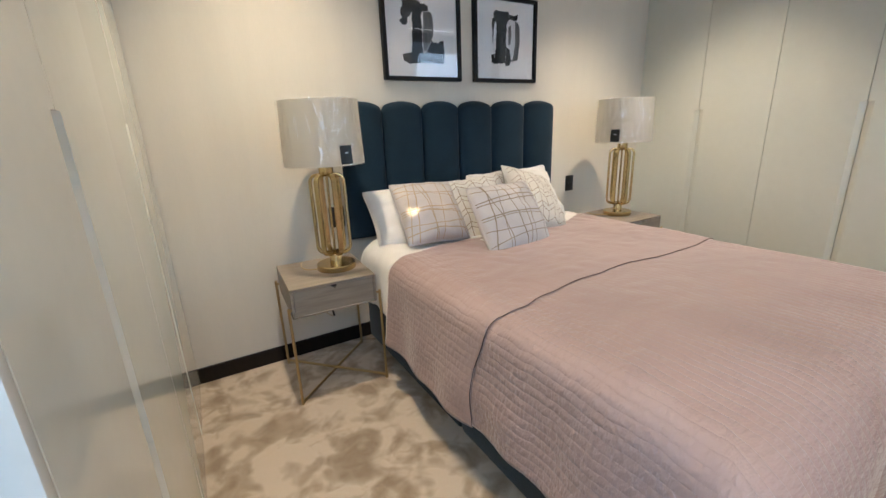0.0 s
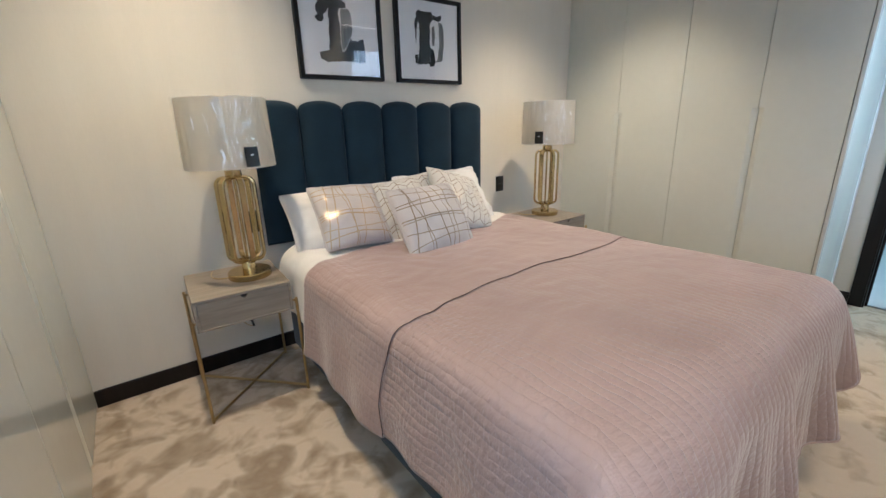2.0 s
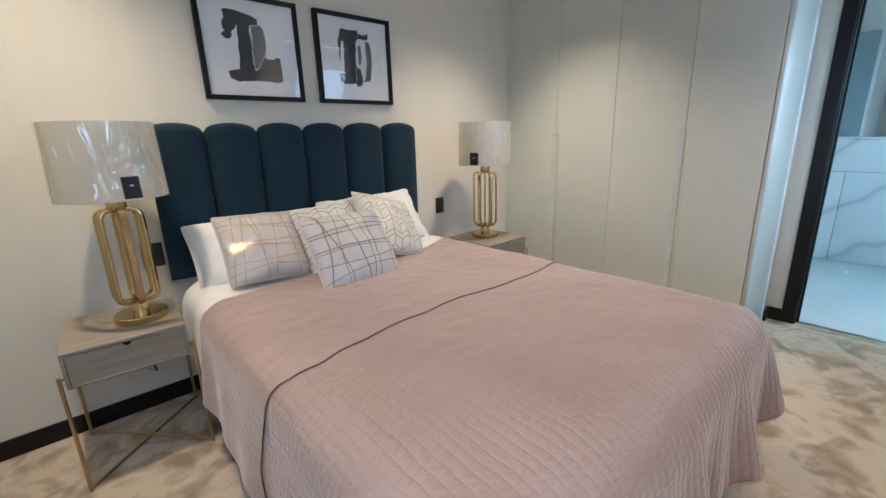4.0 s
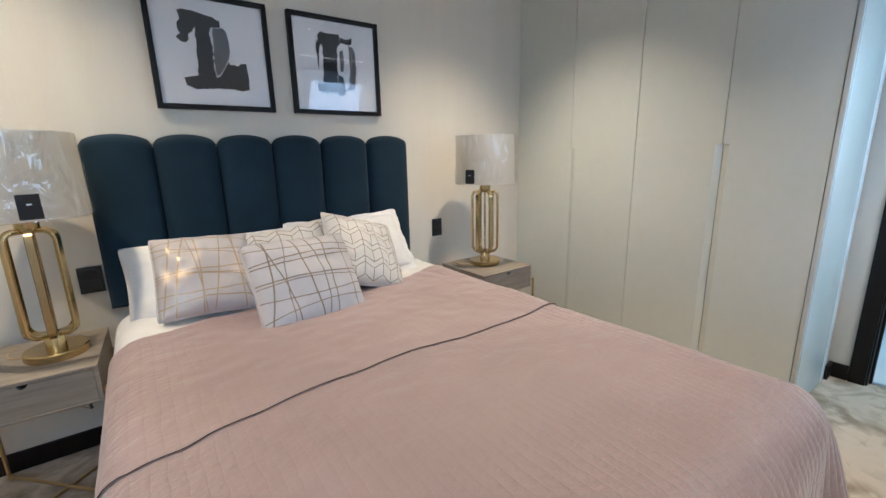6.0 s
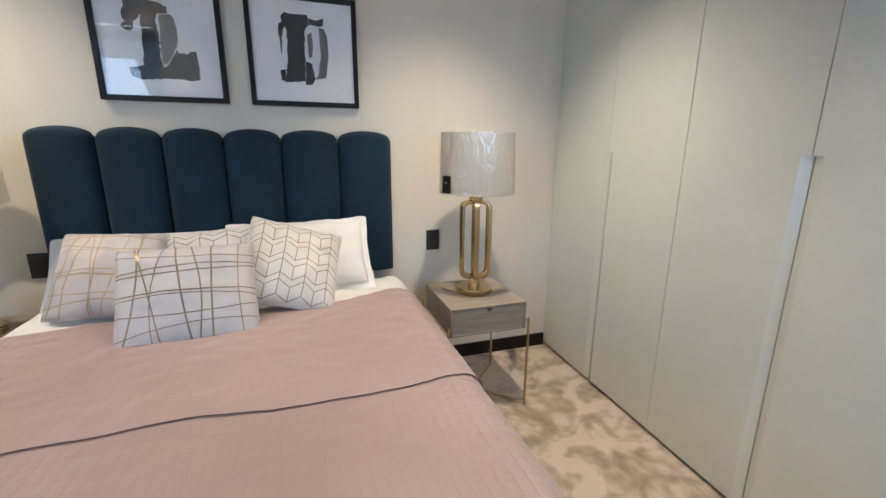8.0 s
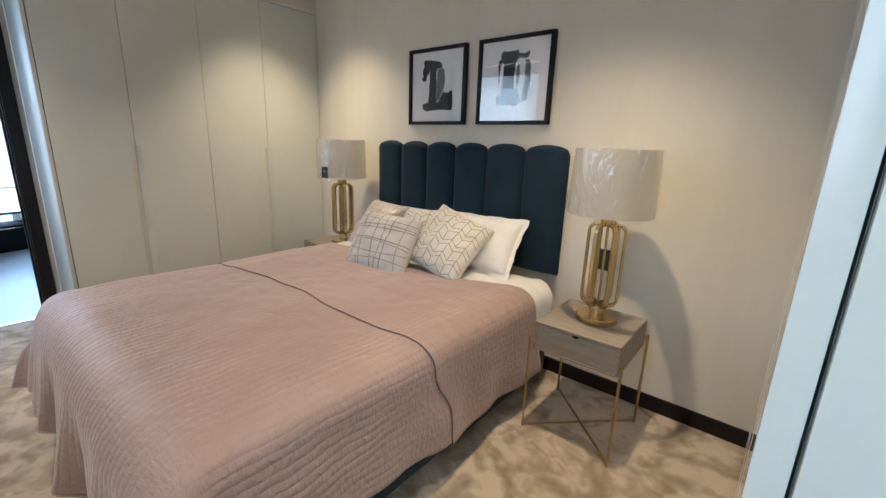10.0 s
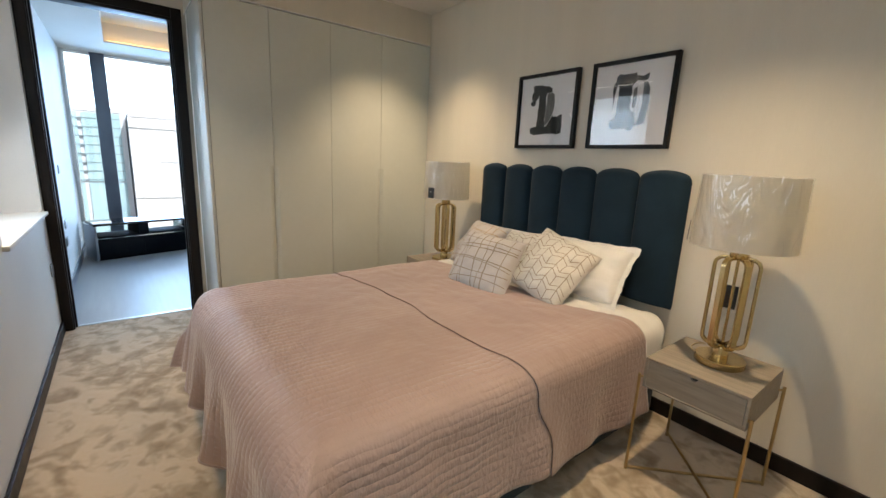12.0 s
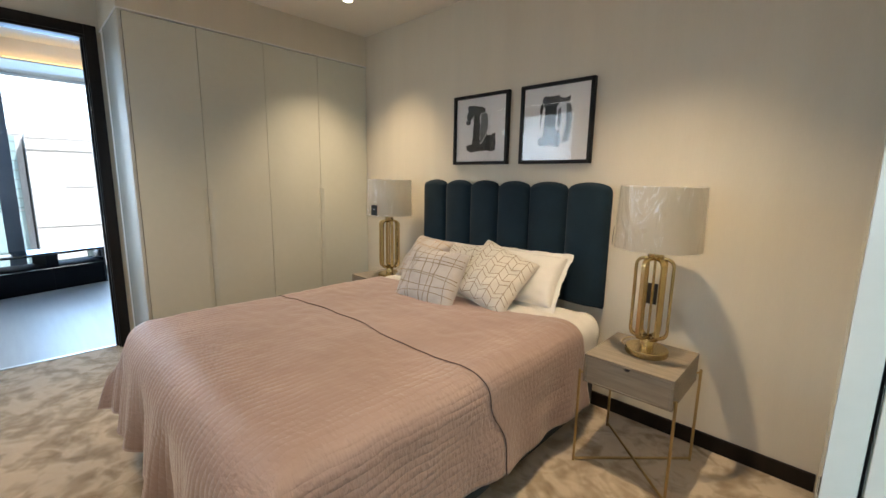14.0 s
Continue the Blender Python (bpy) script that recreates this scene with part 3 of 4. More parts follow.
def cloth(name, label, category, mat, a0, a1, rows_b, lift, seed, cell=0.0125, thick=0.0035, flare=1.0, group=""):
    """rows_b(u) gives the cloth's two ends along the bed at the place u across it, from 0 to 1."""
    bm = bmesh.new()
    nu = int((a1 - a0) / cell)
    e0, e1 = rows_b(0.5)
    nv = int((e1 - e0) / cell)

    def flat(u, v):
        b0, b1 = rows_b(u)
        return a0 + (a1 - a0) * u, b0 + (b1 - b0) * v

    def place(u, v):
        a, b = flat(u, v)
        return drape(a, b, lift, seed, flare)

    sheet(bm, nu, nv, place, flat)
    ob = tagged(new(name, finish(name, bm, mat, "all")), label, category, group)
    mod = ob.modifiers.new("thickness", "SOLIDIFY")
    mod.thickness, mod.offset = thick, -1
    return ob, flat, place


def along(u, stops):
    """A smooth line through (place, value) stops."""
    for (u0, y0), (u1, y1) in zip(stops, stops[1:]):
        if u <= u1:
            t = max(0.0, (u - u0) / (u1 - u0))
            return y0 + (y1 - y0) * t * t * (3 - 2 * t)
    return stops[-1][1]


def wave_edge(u):
    a = 0.302 + 2.396 * u
    return along(a, ((0.30, 1.285), (0.50, 1.30), (0.70, 1.245), (0.80, 1.228), (1.0, 1.275), (1.25, 1.315), (1.48, 1.328), (1.78, 1.308), (2.18, 1.345), (2.38, 1.385), (2.56, 1.445), (2.70, 1.44))) + 0.004 * math.sin(u * 41)


def head_edge(u):
    return along(u, ((0.0, 2.01), (0.2, 2.0), (0.31, 2.08), (0.67, 2.07), (0.8, 2.19), (1.0, 2.22)))


# the lower spread covers the foot, the upper one lies from the pillows over its edge
lower, _, lower_place = cloth("bedspread", "dusty pink quilted bedspread draped over the bed's foot", "bedspread", QUILT, 0.312, 2.688, lambda u: (0.03 + along(u, ((0.0, 0.0), (0.80, 0.0), (1.0, 0.30))), 1.46 + 0.02 * math.sin(u * 6)), 0.012, 1.7, group="bedspreads")
upper, _, place_of = cloth("bedspread", "dusty pink quilted bedspread turned down below the pillows", "bedspread", QUILT_SOFT, 0.302, 2.698,
                                 lambda u: (wave_edge(u), head_edge(u)), 0.0162, 3.1, group="bedspreads")
bm = bmesh.new()
pts = [place_of(i / 150, 0.0) + Vector((0, -0.001, 0.001)) for i in range(151)]
for p, q in zip(pts, pts[1:]):
    rod(bm, p, q, 0.0012, 6)
part("bound_edge", bm, surface("dark_binding", (0.010, 0.006, 0.005), (0.020, 0.012, 0.010), 20, 300, 0.95, 0.04, spec=0.03), upper, "dark stitched binding")

bm = bmesh.new()
pts = [lower_place(i / 150, 0.0) for i in range(151)]
for p, q in zip(pts, pts[1:]):
    rod(bm, p, q, 0.0032, 6)
part("hem", bm, QUILT, lower, "rolled pink hem")

# white duvet showing between spread and pillows
cloth("duvet", "white cotton duvet turned under the bedspread", "duvet", COTTON, 0.45, 2.55, lambda u: (1.93, 2.35 + 0.05 * math.sin(u * 9) + 0.02 * math.sin(u * 31)), 0.006, 5.2, cell=0.02, thick=0.012)

# ---- headboard ----
hb = thing("headboard", "dark teal velvet headboard with six scalloped vertical channels", "headboard", (1.48, 2.54, 0.63))
cuts = (0.696, 0.948, 1.200, 1.452, 1.706, 1.978, 2.252)
part("backing", boxes((cuts[0] + 0.01, cuts[-1] - 0.01, 2.545, NORTH - 0.0005, 0.64, 1.33)), VELVET, hb)
for c0, c1 in zip(cuts, cuts[1:]):
    bm = bmesh.new()
    w, mid = (c1 - c0) / 2 - 0.0008, (c0 + c1) / 2

    def puffed(u, v, w=w, mid=mid):
        s = 2 * u - 1
        edge = math.sqrt(max(0.0, 1 - abs(s) ** 2.6))
        top = 1.343 + 0.044 * math.sqrt(max(0.0, 1 - s * s))
        zz = 0.635 + (top - 0.635) * v
        near_top = min(1.0, max(0.0, (top - zz) / 0.035))
        near_low = min(1.0, max(0.0, (zz - 0.635) / 0.02))
        roll = math.sqrt(max(0, 1 - (1 - near_top) ** 2)) * math.sqrt(max(0, 1 - (1 - near_low) ** 2))
        return Vector((mid + s * w, 2.545 - (0.008 + 0.050 * edge) * roll, zz))

    sheet(bm, 18, 60, puffed)
    back = [bm.verts.new((mid + s * w, 2.546, zz)) for s, zz in ((-1, 0.635), (1, 0.635), (1, 1.343), (0.7, 1.373), (0, 1.386), (-0.7, 1.373), (-1, 1.343))]
    bm.faces.new(back)
    part("channel", bm, VELVET, hb, smooth="all")


# ---- pillows and cushions ----
def pillow(name, label, category, mat, tl, right, down, w, h, fat, seed, pinch=0.07, group="", piping=None, flange=0.0):
    """A stuffed pillow hung from its top left corner along two directions; w and h are its sides in metres."""
    ax = Vector(right).normalized()
    ay = -Vector(down)
    ay = (ay - ay.dot(ax) * ax).normalized()
    az = ax.cross(ay)
    centre = Vector(tl) + ax * w / 2 - ay * h / 2
    m = Matrix((ax, ay, az)).transposed().to_4x4()
    m.translation = centre

    def skin(s, t, side):
        ease = 1 - 0.03 * (s * t) ** 8
        x = s * w / 2 * (1 - pinch * (1 - t * t) * s * s) * ease
        y = t * h / 2 * (1 - pinch * (1 - s * s) * t * t) * ease
        k = ((1 - s * s) * (1 - t * t))
        puff = fat * (0.80 * max(k, 0) ** 0.36 + 0.30 * k)
        wr = 0.016 * noise.noise(Vector((s * 2.0, t * 2.0, seed))) + 0.006 * noise.noise(Vector((s * 5, t * 5, seed + 2)))
        return Vector((x, y, side * (puff + wr * min(1, k * 5))))

    bm = bmesh.new()
    for side in (1, -1):
        sheet(bm, 30, 30, lambda u, v, side=side: skin(2 * u - 1, 2 * v - 1, side))
    bmesh.ops.remove_doubles(bm, verts=bm.verts, dist=0.0006)
    ob = tagged(new(name, finish(name, bm, mat, "all")), label, category, group)
    ob.matrix_world = m
    rim = [skin(s, t, 1) for s, t in [(-1 + i / 12, 1) for i in range(24)] + [(1, 1 - i / 12) for i in range(24)] + [(1 - i / 12, -1) for i in range(24)] + [(-1, -1 + i / 12) for i in range(24)]]
    if flange:
        bm = bmesh.new()
        tips = []
        for i, p in enumerate(rim):
            q = Vector((p.x * (1 + 2 * flange / w), p.y * (1 + 2 * flange / h), 0.006 * math.sin(i * 0.9) + 0.004 * math.sin(i * 2.3)))
            tips.append([bm.verts.new(v) for v in (p + Vector((0, 0, 0.0015)), q + Vector((0, 0, 0.0015)), q - Vector((0, 0, 0.0015)), p - Vector((0, 0, 0.0015)))])
        for u, v in zip(tips, tips[1:] + tips[:1]):
            for i in range(3):
                bm.faces.new((u[i], v[i], v[i + 1], u[i + 1]))
        part("flange", bm, mat, ob, "flat stitched edge", world=False)
    if piping:
        bm = bmesh.new()
        for p, q in zip(rim, rim[1:] + rim[:1]):
            rod(bm, p, q, 0.0035, 6)
        part("piping", bm, piping, ob, world=False)
    return ob, skin


def ribbon(bm, skin, line, width, offset=0.0012):
    """A printed line on a pillow's front: points of the line in -1..1."""
    run = []
    for (s0, t0), (s1, t1) in zip(line, line[1:]):
        k = max(2, int(math.hypot(s1 - s0, t1 - t0) / 0.07))
        run += [(s0 + (s1 - s0) * i / k, t0 + (t1 - t0) * i / k) for i in range(k)]
    run.append(line[-1])
    e, left, right = 0.01, [], []
    for i, (s, t) in enumerate(run):
        p = skin(s, t, 1)
        du, dv = skin(min(s + e, 1), t, 1) - skin(max(s - e, -1), t, 1), skin(s, min(t + e, 1), 1) - skin(s, max(t - e, -1), 1)
        nrm = du.cross(dv).normalized()
        j0, j1 = max(i - 1, 0), min(i + 1, len(run) - 1)
        way = skin(*run[j1], 1) - skin(*run[j0], 1)
        across = nrm.cross(way).normalized() * width / 2
        left.append(bm.verts.new(p + nrm * offset + across))
        right.append(bm.verts.new(p + nrm * offset - across))
    for i in range(len(run) - 1):
        bm.faces.new((left[i], right[i], right[i + 1], left[i + 1]))


def bowed(p, q, sag, n=9):
    (s0, t0), (s1, t1) = p, q
    return [(s0 + (s1 - s0) * i / n - (t1 - t0) * sag * math.sin(math.pi * i / n), t0 + (t1 - t0) * i / n + (s1 - s0) * sag * math.sin(math.pi * i / n)) for i in range(n + 1)]


def net_lines(skin, seed):
    """Loose crossing strokes along and up the cushion."""
    rnd = random.Random(seed)
    bm = bmesh.new()
    for i in range(8):
        t = -0.82 + 1.64 * i / 7
        ribbon(bm, skin, bowed((-0.985, t + rnd.uniform(-0.17, 0.17)), (0.985, t + rnd.uniform(-0.17, 0.17)), rnd.uniform(-0.05, 0.05)), rnd.uniform(0.0036, 0.0058))
    for i in range(7):
        s = -0.8 + 1.6 * i / 6
        ribbon(bm, skin, bowed((s + rnd.uniform(-0.22, 0.22), -0.985), (s + rnd.uniform(-0.22, 0.22), 0.985), rnd.uniform(-0.06, 0.06)), rnd.uniform(0.0036, 0.0066))
    return bm


def cube_lines(skin):
    """Stacked chevron rails, alternately close and wide apart, joined by short uprights."""
    bm = bmesh.new()
    cols = 4
    sx = 1.94 / cols

    def rail(y, i):
        return y + (0.0 if i % 2 == 0 else 0.14)

    levels, y, wide = [], -0.95, True
    while y < 0.86:
        levels.append((y, wide))
        y += 0.29 if wide else 0.14
        wide = not wide
    for k, (y, wide) in enumerate(levels):
        ribbon(bm, skin, [(-0.97 + sx * i / 2, min(0.97, rail(y, i))) for i in range(2 * cols + 1)], 0.0036)
        if k + 1 < len(levels):
            up = levels[k + 1][0]
            for i in range(1, 2 * cols):
                if wide or i % 2:
                    ribbon(bm, skin, [(-0.97 + sx * i / 2, rail(y, i)), (-0.97 + sx * i / 2, min(0.97, rail(up, i)))], 0.0036)
    return bm


pillow("pillow", "plain white cotton pillow leaning on the headboard", "pillow", COTTON, (0.752, 2.453, 0.917), (1, 0.0, 0.01), (0.0, -0.19, -0.27), 0.66, 0.36, 0.075, 3, 0.05, "white pillows")
pillow("pillow", "plain white cotton pillow with a flat edge", "pillow", COTTON, (1.455, 2.425, 0.925), (1, 0.01, 0.02), (0.0, -0.19, -0.27), 0.62, 0.34, 0.088, 8, 0.06, "white pillows", COTTON, flange=0.028)
GRP = "scatter cushions"
ob, skin = pillow("cushion", "blush cushion printed with loose gold lines, leaning on a pillow", "cushion", CUSHION, (0.866, 2.335, 0.955), (1, -0.02, -0.045), (-0.06, -0.241, -0.278), 0.375, 0.375, 0.072, 12, 0.05, GRP, CUSHION)
part("foil_pattern", net_lines(skin, 5), FOIL, ob, "gold foil lines", world=False)
ob, skin = pillow("cushion", "white cushion printed with a block pattern, tucked behind others", "cushion", CUSHION_W, (1.200, 2.330, 0.927), (1, 0.0, 0.10), (0.03, -0.16, -0.30), 0.43, 0.38, 0.06, 15, 0.05, GRP, CUSHION_W)
part("foil_pattern", cube_lines(skin), FOIL_DARK, ob, "bronze block pattern", world=False)
ob, skin = pillow("cushion", "white cushion printed with slanted blocks, tilted on its corner", "cushion", CUSHION_W, (1.575, 2.275, 1.010), (0.374, 0.02, -0.115), (-0.035, -0.26, -0.275), 0.405, 0.415, 0.072, 18, 0.06, GRP, CUSHION_W)
part("foil_pattern", cube_lines(skin), FOIL_DARK, ob, "bronze block pattern", world=False)
ob, skin = pillow("cushion", "blush cushion printed with crossing bronze lines, in front", "cushion", CUSHION, (1.145, 2.02, 0.940), (1, 0.13, -0.025), (-0.035, -0.19, -0.29), 0.455, 0.385, 0.078, 22, 0.035, GRP, CUSHION)
part("foil_pattern", net_lines(skin, 9), FOIL_DARK, ob, "bronze foil lines", world=False)


# ---- nightstands ----
def nightstand():
    """Built about its base's middle: a shallow box with one drawer on brass rods."""
    ob = thing("nightstand", "washed oak nightstand with one drawer on slim brass legs", "nightstand", group="nightstands beside the bed")
    w, d, z0, z1 = 0.198, 0.205, 0.435, 0.575
    t = 0.012
    part("top", boxes((-w, w, -d, d, z1 - t, z1), bevel=0.0015), OAK, ob, world=False)
    part("carcass", boxes((-w, -w + t, -d, d, z0, z1 - t), (w - t, w, -d, d, z0, z1 - t), (-w + t, w - t, -d, d, z0, z0 + 0.008), (-w + t, w - t, d - 0.01, d, z0 + 0.008, z1 - t), bevel=0.0012), OAK, ob, world=False)
    bm = bmesh.new()
    # drawer front with a half-round finger notch in its upper edge
    x0, x1, lo, hi = -w + t + 0.002, w - t - 0.002, z0 + 0.002, z1 - t - 0.003
    arc = [(0.014 * math.cos(math.pi * i / 10), hi - 0.014 * math.sin(math.pi * i / 10)) for i in range(11)]
    outline = [(x0, lo), (x1, lo), (x1, hi)] + arc + [(x0, hi)]
    f = bm.faces.new([bm.verts.new((x, -d + 0.003, z)) for x, z in outline])
    ext = bmesh.ops.extrude_face_region(bm, geom=[f])
    bmesh.ops.translate(bm, verts=[v for v in ext["geom"] if isinstance(v, bmesh.types.BMVert)], vec=(0, 0.014, 0))
    part("drawer_front", bm, OAK, ob, smooth=False, world=False)
    part("drawer_box", boxes((x0 + 0.004, x1 - 0.004, -d + 0.02, d - 0.015, lo + 0.006, hi - 0.03)), BLACK, ob, "dark drawer inside", world=False)
    g = 0.014
    for sx in (-1, 1):
        for sy in (-1, 1):
            x, y = sx * (w + g), sy * (d + g * 0.4)
            bm = rod(bmesh.new(), (x, y, 0.0), (x, y, 0.492), 0.0066, 14)
            leg = part("leg", bm, BRASS_LEG, ob, "brass rod leg", world=False)
            part("leg_pin", rod(bmesh.new(), (x, y, 0.478), (sx * (w - 0.001), sy * (d - 0.012), 0.478), 0.005, 10), BRASS_LEG, leg, world=False)
    for sgn, z in ((1, 0.012), (-1, 0.020)):
        part("stretcher", rod(bmesh.new(), (-(w + g), -sgn * (d + g * 0.4), z), (w + g, sgn * (d + g * 0.4), z), 0.0065, 12), BRASS_LEG, ob, "crossed brass stretcher", world=False)
    return ob


NS_W, NS_E = pose(0.467, 2.293, 0, 0, 0, -2.5), pose(2.606, 2.192, 0, 0, 0, 0.5)
stand = nightstand()
stand.matrix_basis = NS_W
copy_thing(stand, NS_E)


# ---- table lamps ----
def table_lamp():
    ob = thing("table_lamp", "brass cage table lamp, off, drum shade still in plastic wrap", "table lamp", group="lamps on the nightstands")
    part("base_plate", lathe(bmesh.new(), ((0.0, 0.0), (0.094, 0.0), (0.096, 0.003), (0.096, 0.026), (0.092, 0.030), (0.0, 0.0305)), 56), BRASS, ob, world=False)
    part("neck", lathe(bmesh.new(), ((0.0, 0.03), (0.030, 0.03), (0.030, 0.074), (0.028, 0.078), (0.0, 0.0785)), 36), BRASS, ob, world=False)
    part("collar", lathe(bmesh.new(), ((0.0, 0.470), (0.033, 0.470), (0.034, 0.473), (0.034, 0.510), (0.031, 0.513), (0.0, 0.5135)), 36), BRASS, ob, world=False)
    part("rod", rod(bmesh.new(), (0, 0, 0.075), (0, 0, 0.56), 0.006, 12), BRASS, ob, world=False)
    for k in range(6):
        ang = 2 * math.pi * k / 6 + 0.3
        rad, r, z0, z1 = 0.079, 0.035, 0.082, 0.468
        prof = [(0.018, z0)] + [(rad - r + r * math.sin(t), z0 + r - r * math.cos(t)) for t in [i * math.pi / 16 for i in range(9)]]
        prof += [(rad - r + r * math.cos(t), z1 - r + r * math.sin(t)) for t in [i * math.pi / 16 for i in range(9)]] + [(0.018, z1)]
        bm = bmesh.new()
        hw, th = 0.0125, 0.007
        loops = []
        for i, (a, z) in enumerate(prof):
            i0, i1 = max(i - 1, 0), min(i + 1, len(prof) - 1)
            ta = Vector((prof[i1][0] - prof[i0][0], prof[i1][1] - prof[i0][1])).normalized()
            na = Vector((ta.y, -ta.x)) * th
            loops.append([bm.verts.new((math.cos(ang) * p - math.sin(ang) * q, math.sin(ang) * p + math.cos(ang) * q, zz)) for p, zz, q in ((a, z, -hw), (a + na.x, z + na.y, -hw * 0.8), (a + na.x, z + na.y, hw * 0.8), (a, z, hw), (a - na.x, z - na.y, hw * 0.8), (a - na.x, z - na.y, -hw * 0.8))])
        for p, q in zip(loops, loops[1:]):
            for i in range(6):
                bm.faces.new((p[i], p[(i + 1) % 6], q[(i + 1) % 6], q[i]))
        part("cage_bar", bm, BRASS, ob, world=False)
    b0, t0, zb, zt = 0.184, 0.176, 0.516, 0.801
    shade = part("shade", lathe(bmesh.new(), ((b0 - 0.003, zb), (b0, zb), (t0, zt), (t0 - 0.003, zt), (b0 - 0.003, zb)), 72), SHADE, ob, "off-white linen drum shade", world=False)
    for k in range(3):
        ang = 2 * math.pi * k / 3
        part("spider_arm", rod(bmesh.new(), (0, 0, 0.55), (t0 * 1.005 * math.cos(ang), t0 * 1.005 * math.sin(ang), 0.60), 0.002, 8), BRASS, shade, world=False)
    bm = bmesh.new()
    sides = 120
    rows = 16
    rings = []
    for j in range(rows + 1):
        v = j / rows
        ring = []
        for i in range(sides):
            a = 2 * math.pi * i / sides
            n1 = abs(noise.noise(Vector((3.2 * math.cos(a) + 1.5 * v, 3.2 * math.sin(a) + 0.7 * v, v * 1.6))))
            n2 = noise.noise(Vector((9 * math.cos(a + 0.5 * v), 9 * math.sin(a + 0.5 * v), v * 2.5 + 7)))
            rad = b0 + (t0 - b0) * v + 0.0022 + 0.009 * max(0, n1) + 0.003 * n2
            ring.append(bm.verts.new((rad * math.cos(a), rad * math.sin(a), zb - 0.004 + (zt - zb + 0.008) * v)))
        rings.append(ring)
    for p, q in zip(rings, rings[1:]):
        for i in range(sides):
            bm.faces.new((p[i], p[(i + 1) % sides], q[(i + 1) % sides], q[i]))
    part("plastic_wrap", bm, WRAP, ob, "clear crinkled plastic wrap", smooth="all", world=False).visible_shadow = True
    # printed tag, facing the bed's foot
    ang = TAG
    bm = bmesh.new()
    r = b0 + 0.012
    vs = []
    for j, z in ((0, 0.524), (1, 0.604)):
        for i in range(5):
            a = ang + (i - 2) * 0.0145 / r
            for q in (0, 0.0012):
                vs.append(((r + q - 0.003 * j) * math.cos(a), (r + q - 0.003 * j) * math.sin(a), z))
    pts = [bm.verts.new(v) for v in vs]

    def at(j, i, q):
        return pts[j * 10 + i * 2 + q]

    for i in range(4):
        for q in (0, 1):
            bm.faces.new((at(0, i, q), at(0, i + 1, q), at(1, i + 1, q), at(1, i, q)))
        for j in (0, 1):
            bm.faces.new((at(j, i, 0), at(j, i + 1, 0), at(j, i + 1, 1), at(j, i, 1)))
    for i in (0, 4):
        bm.faces.new((at(0, i, 0), at(1, i, 0), at(1, i, 1), at(0, i, 1)))
    tag = part("tag", bm, BLACK, ob, "small black cardboard tag", world=False)
    a = ang
    c = Vector(((r + 0.001) * math.cos(a), (r + 0.001) * math.sin(a), 0.572))
    bm = bmesh.new()
    bmesh.ops.create_cube(bm, size=1, matrix=Matrix.Translation(c) @ Matrix.Rotation(a, 4, "Z") @ Matrix.Diagonal((0.0012, 0.013, 0.005, 1)))
    part("print", bm, PAPER, tag, world=False)
    return ob


TAG = radians(-95)
LAMP_W, LAMP_E = pose(0.534, 2.286, 0.5755, 0, 0, 19), pose(2.615, 2.212, 0.5755, 0, 0, -64)
lamp_w = table_lamp()
lamp_w.matrix_basis = LAMP_W
copy_thing(lamp_w, LAMP_E)


plug = thing("wall_plug", "black plug hanging from its socket behind the nightstand", "plug", (0.55, NORTH - 0.002, 0.24))
part("socket_face", boxes((0.515, 0.585, NORTH - 0.008, NORTH - 0.0005, 0.262, 0.325), bevel=0.002), WHITE, plug)
part("plug_body", boxes((0.536, 0.566, NORTH - 0.045, NORTH - 0.008, 0.235, 0.30), bevel=0.006), BLACK, plug)
part("plug_tail", rod(bmesh.new(), (0.551, NORTH - 0.03, 0.24), (0.556, NORTH - 0.04, 0.20), 0.006, 10), BLACK, plug)


# flex of each lamp, lying over the back of the nightstand
def flex(points, name="lamp_flex"):
    cu = bpy.data.curves.new(name, "CURVE")
    cu.dimensions, cu.bevel_depth, cu.bevel_resolution = "3D", 0.0025, 2
    sp = cu.splines.new("NURBS")
    sp.points.add(len(points) - 1)
    for p, q in zip(sp.points, points):
        p.co = (*q, 1)
    sp.use_endpoint_u, sp.order_u = True, 4
    cu.materials.append(BRASS_LEG)
    return tagged(new(name, cu), "thin gold lamp flex trailing off the nightstand", "cable", "lamp cables")


flex([(0.44, 2.30, 0.583), (0.40, 2.31, 0.579), (0.37, 2.38, 0.579), (0.40, 2.47, 0.579), (0.42, 2.53, 0.56), (0.45, 2.545, 0.40), (0.50, 2.55, 0.22), (0.55, 2.545, 0.20)])
flex([(2.52, 2.22, 0.583), (2.48, 2.24, 0.579), (2.46, 2.33, 0.579), (2.50, 2.39, 0.579), (2.52, 2.43, 0.55), (2.53, 2.50, 0.40), (2.53, 2.55, 0.30), (2.50, 2.555, 0.31)])


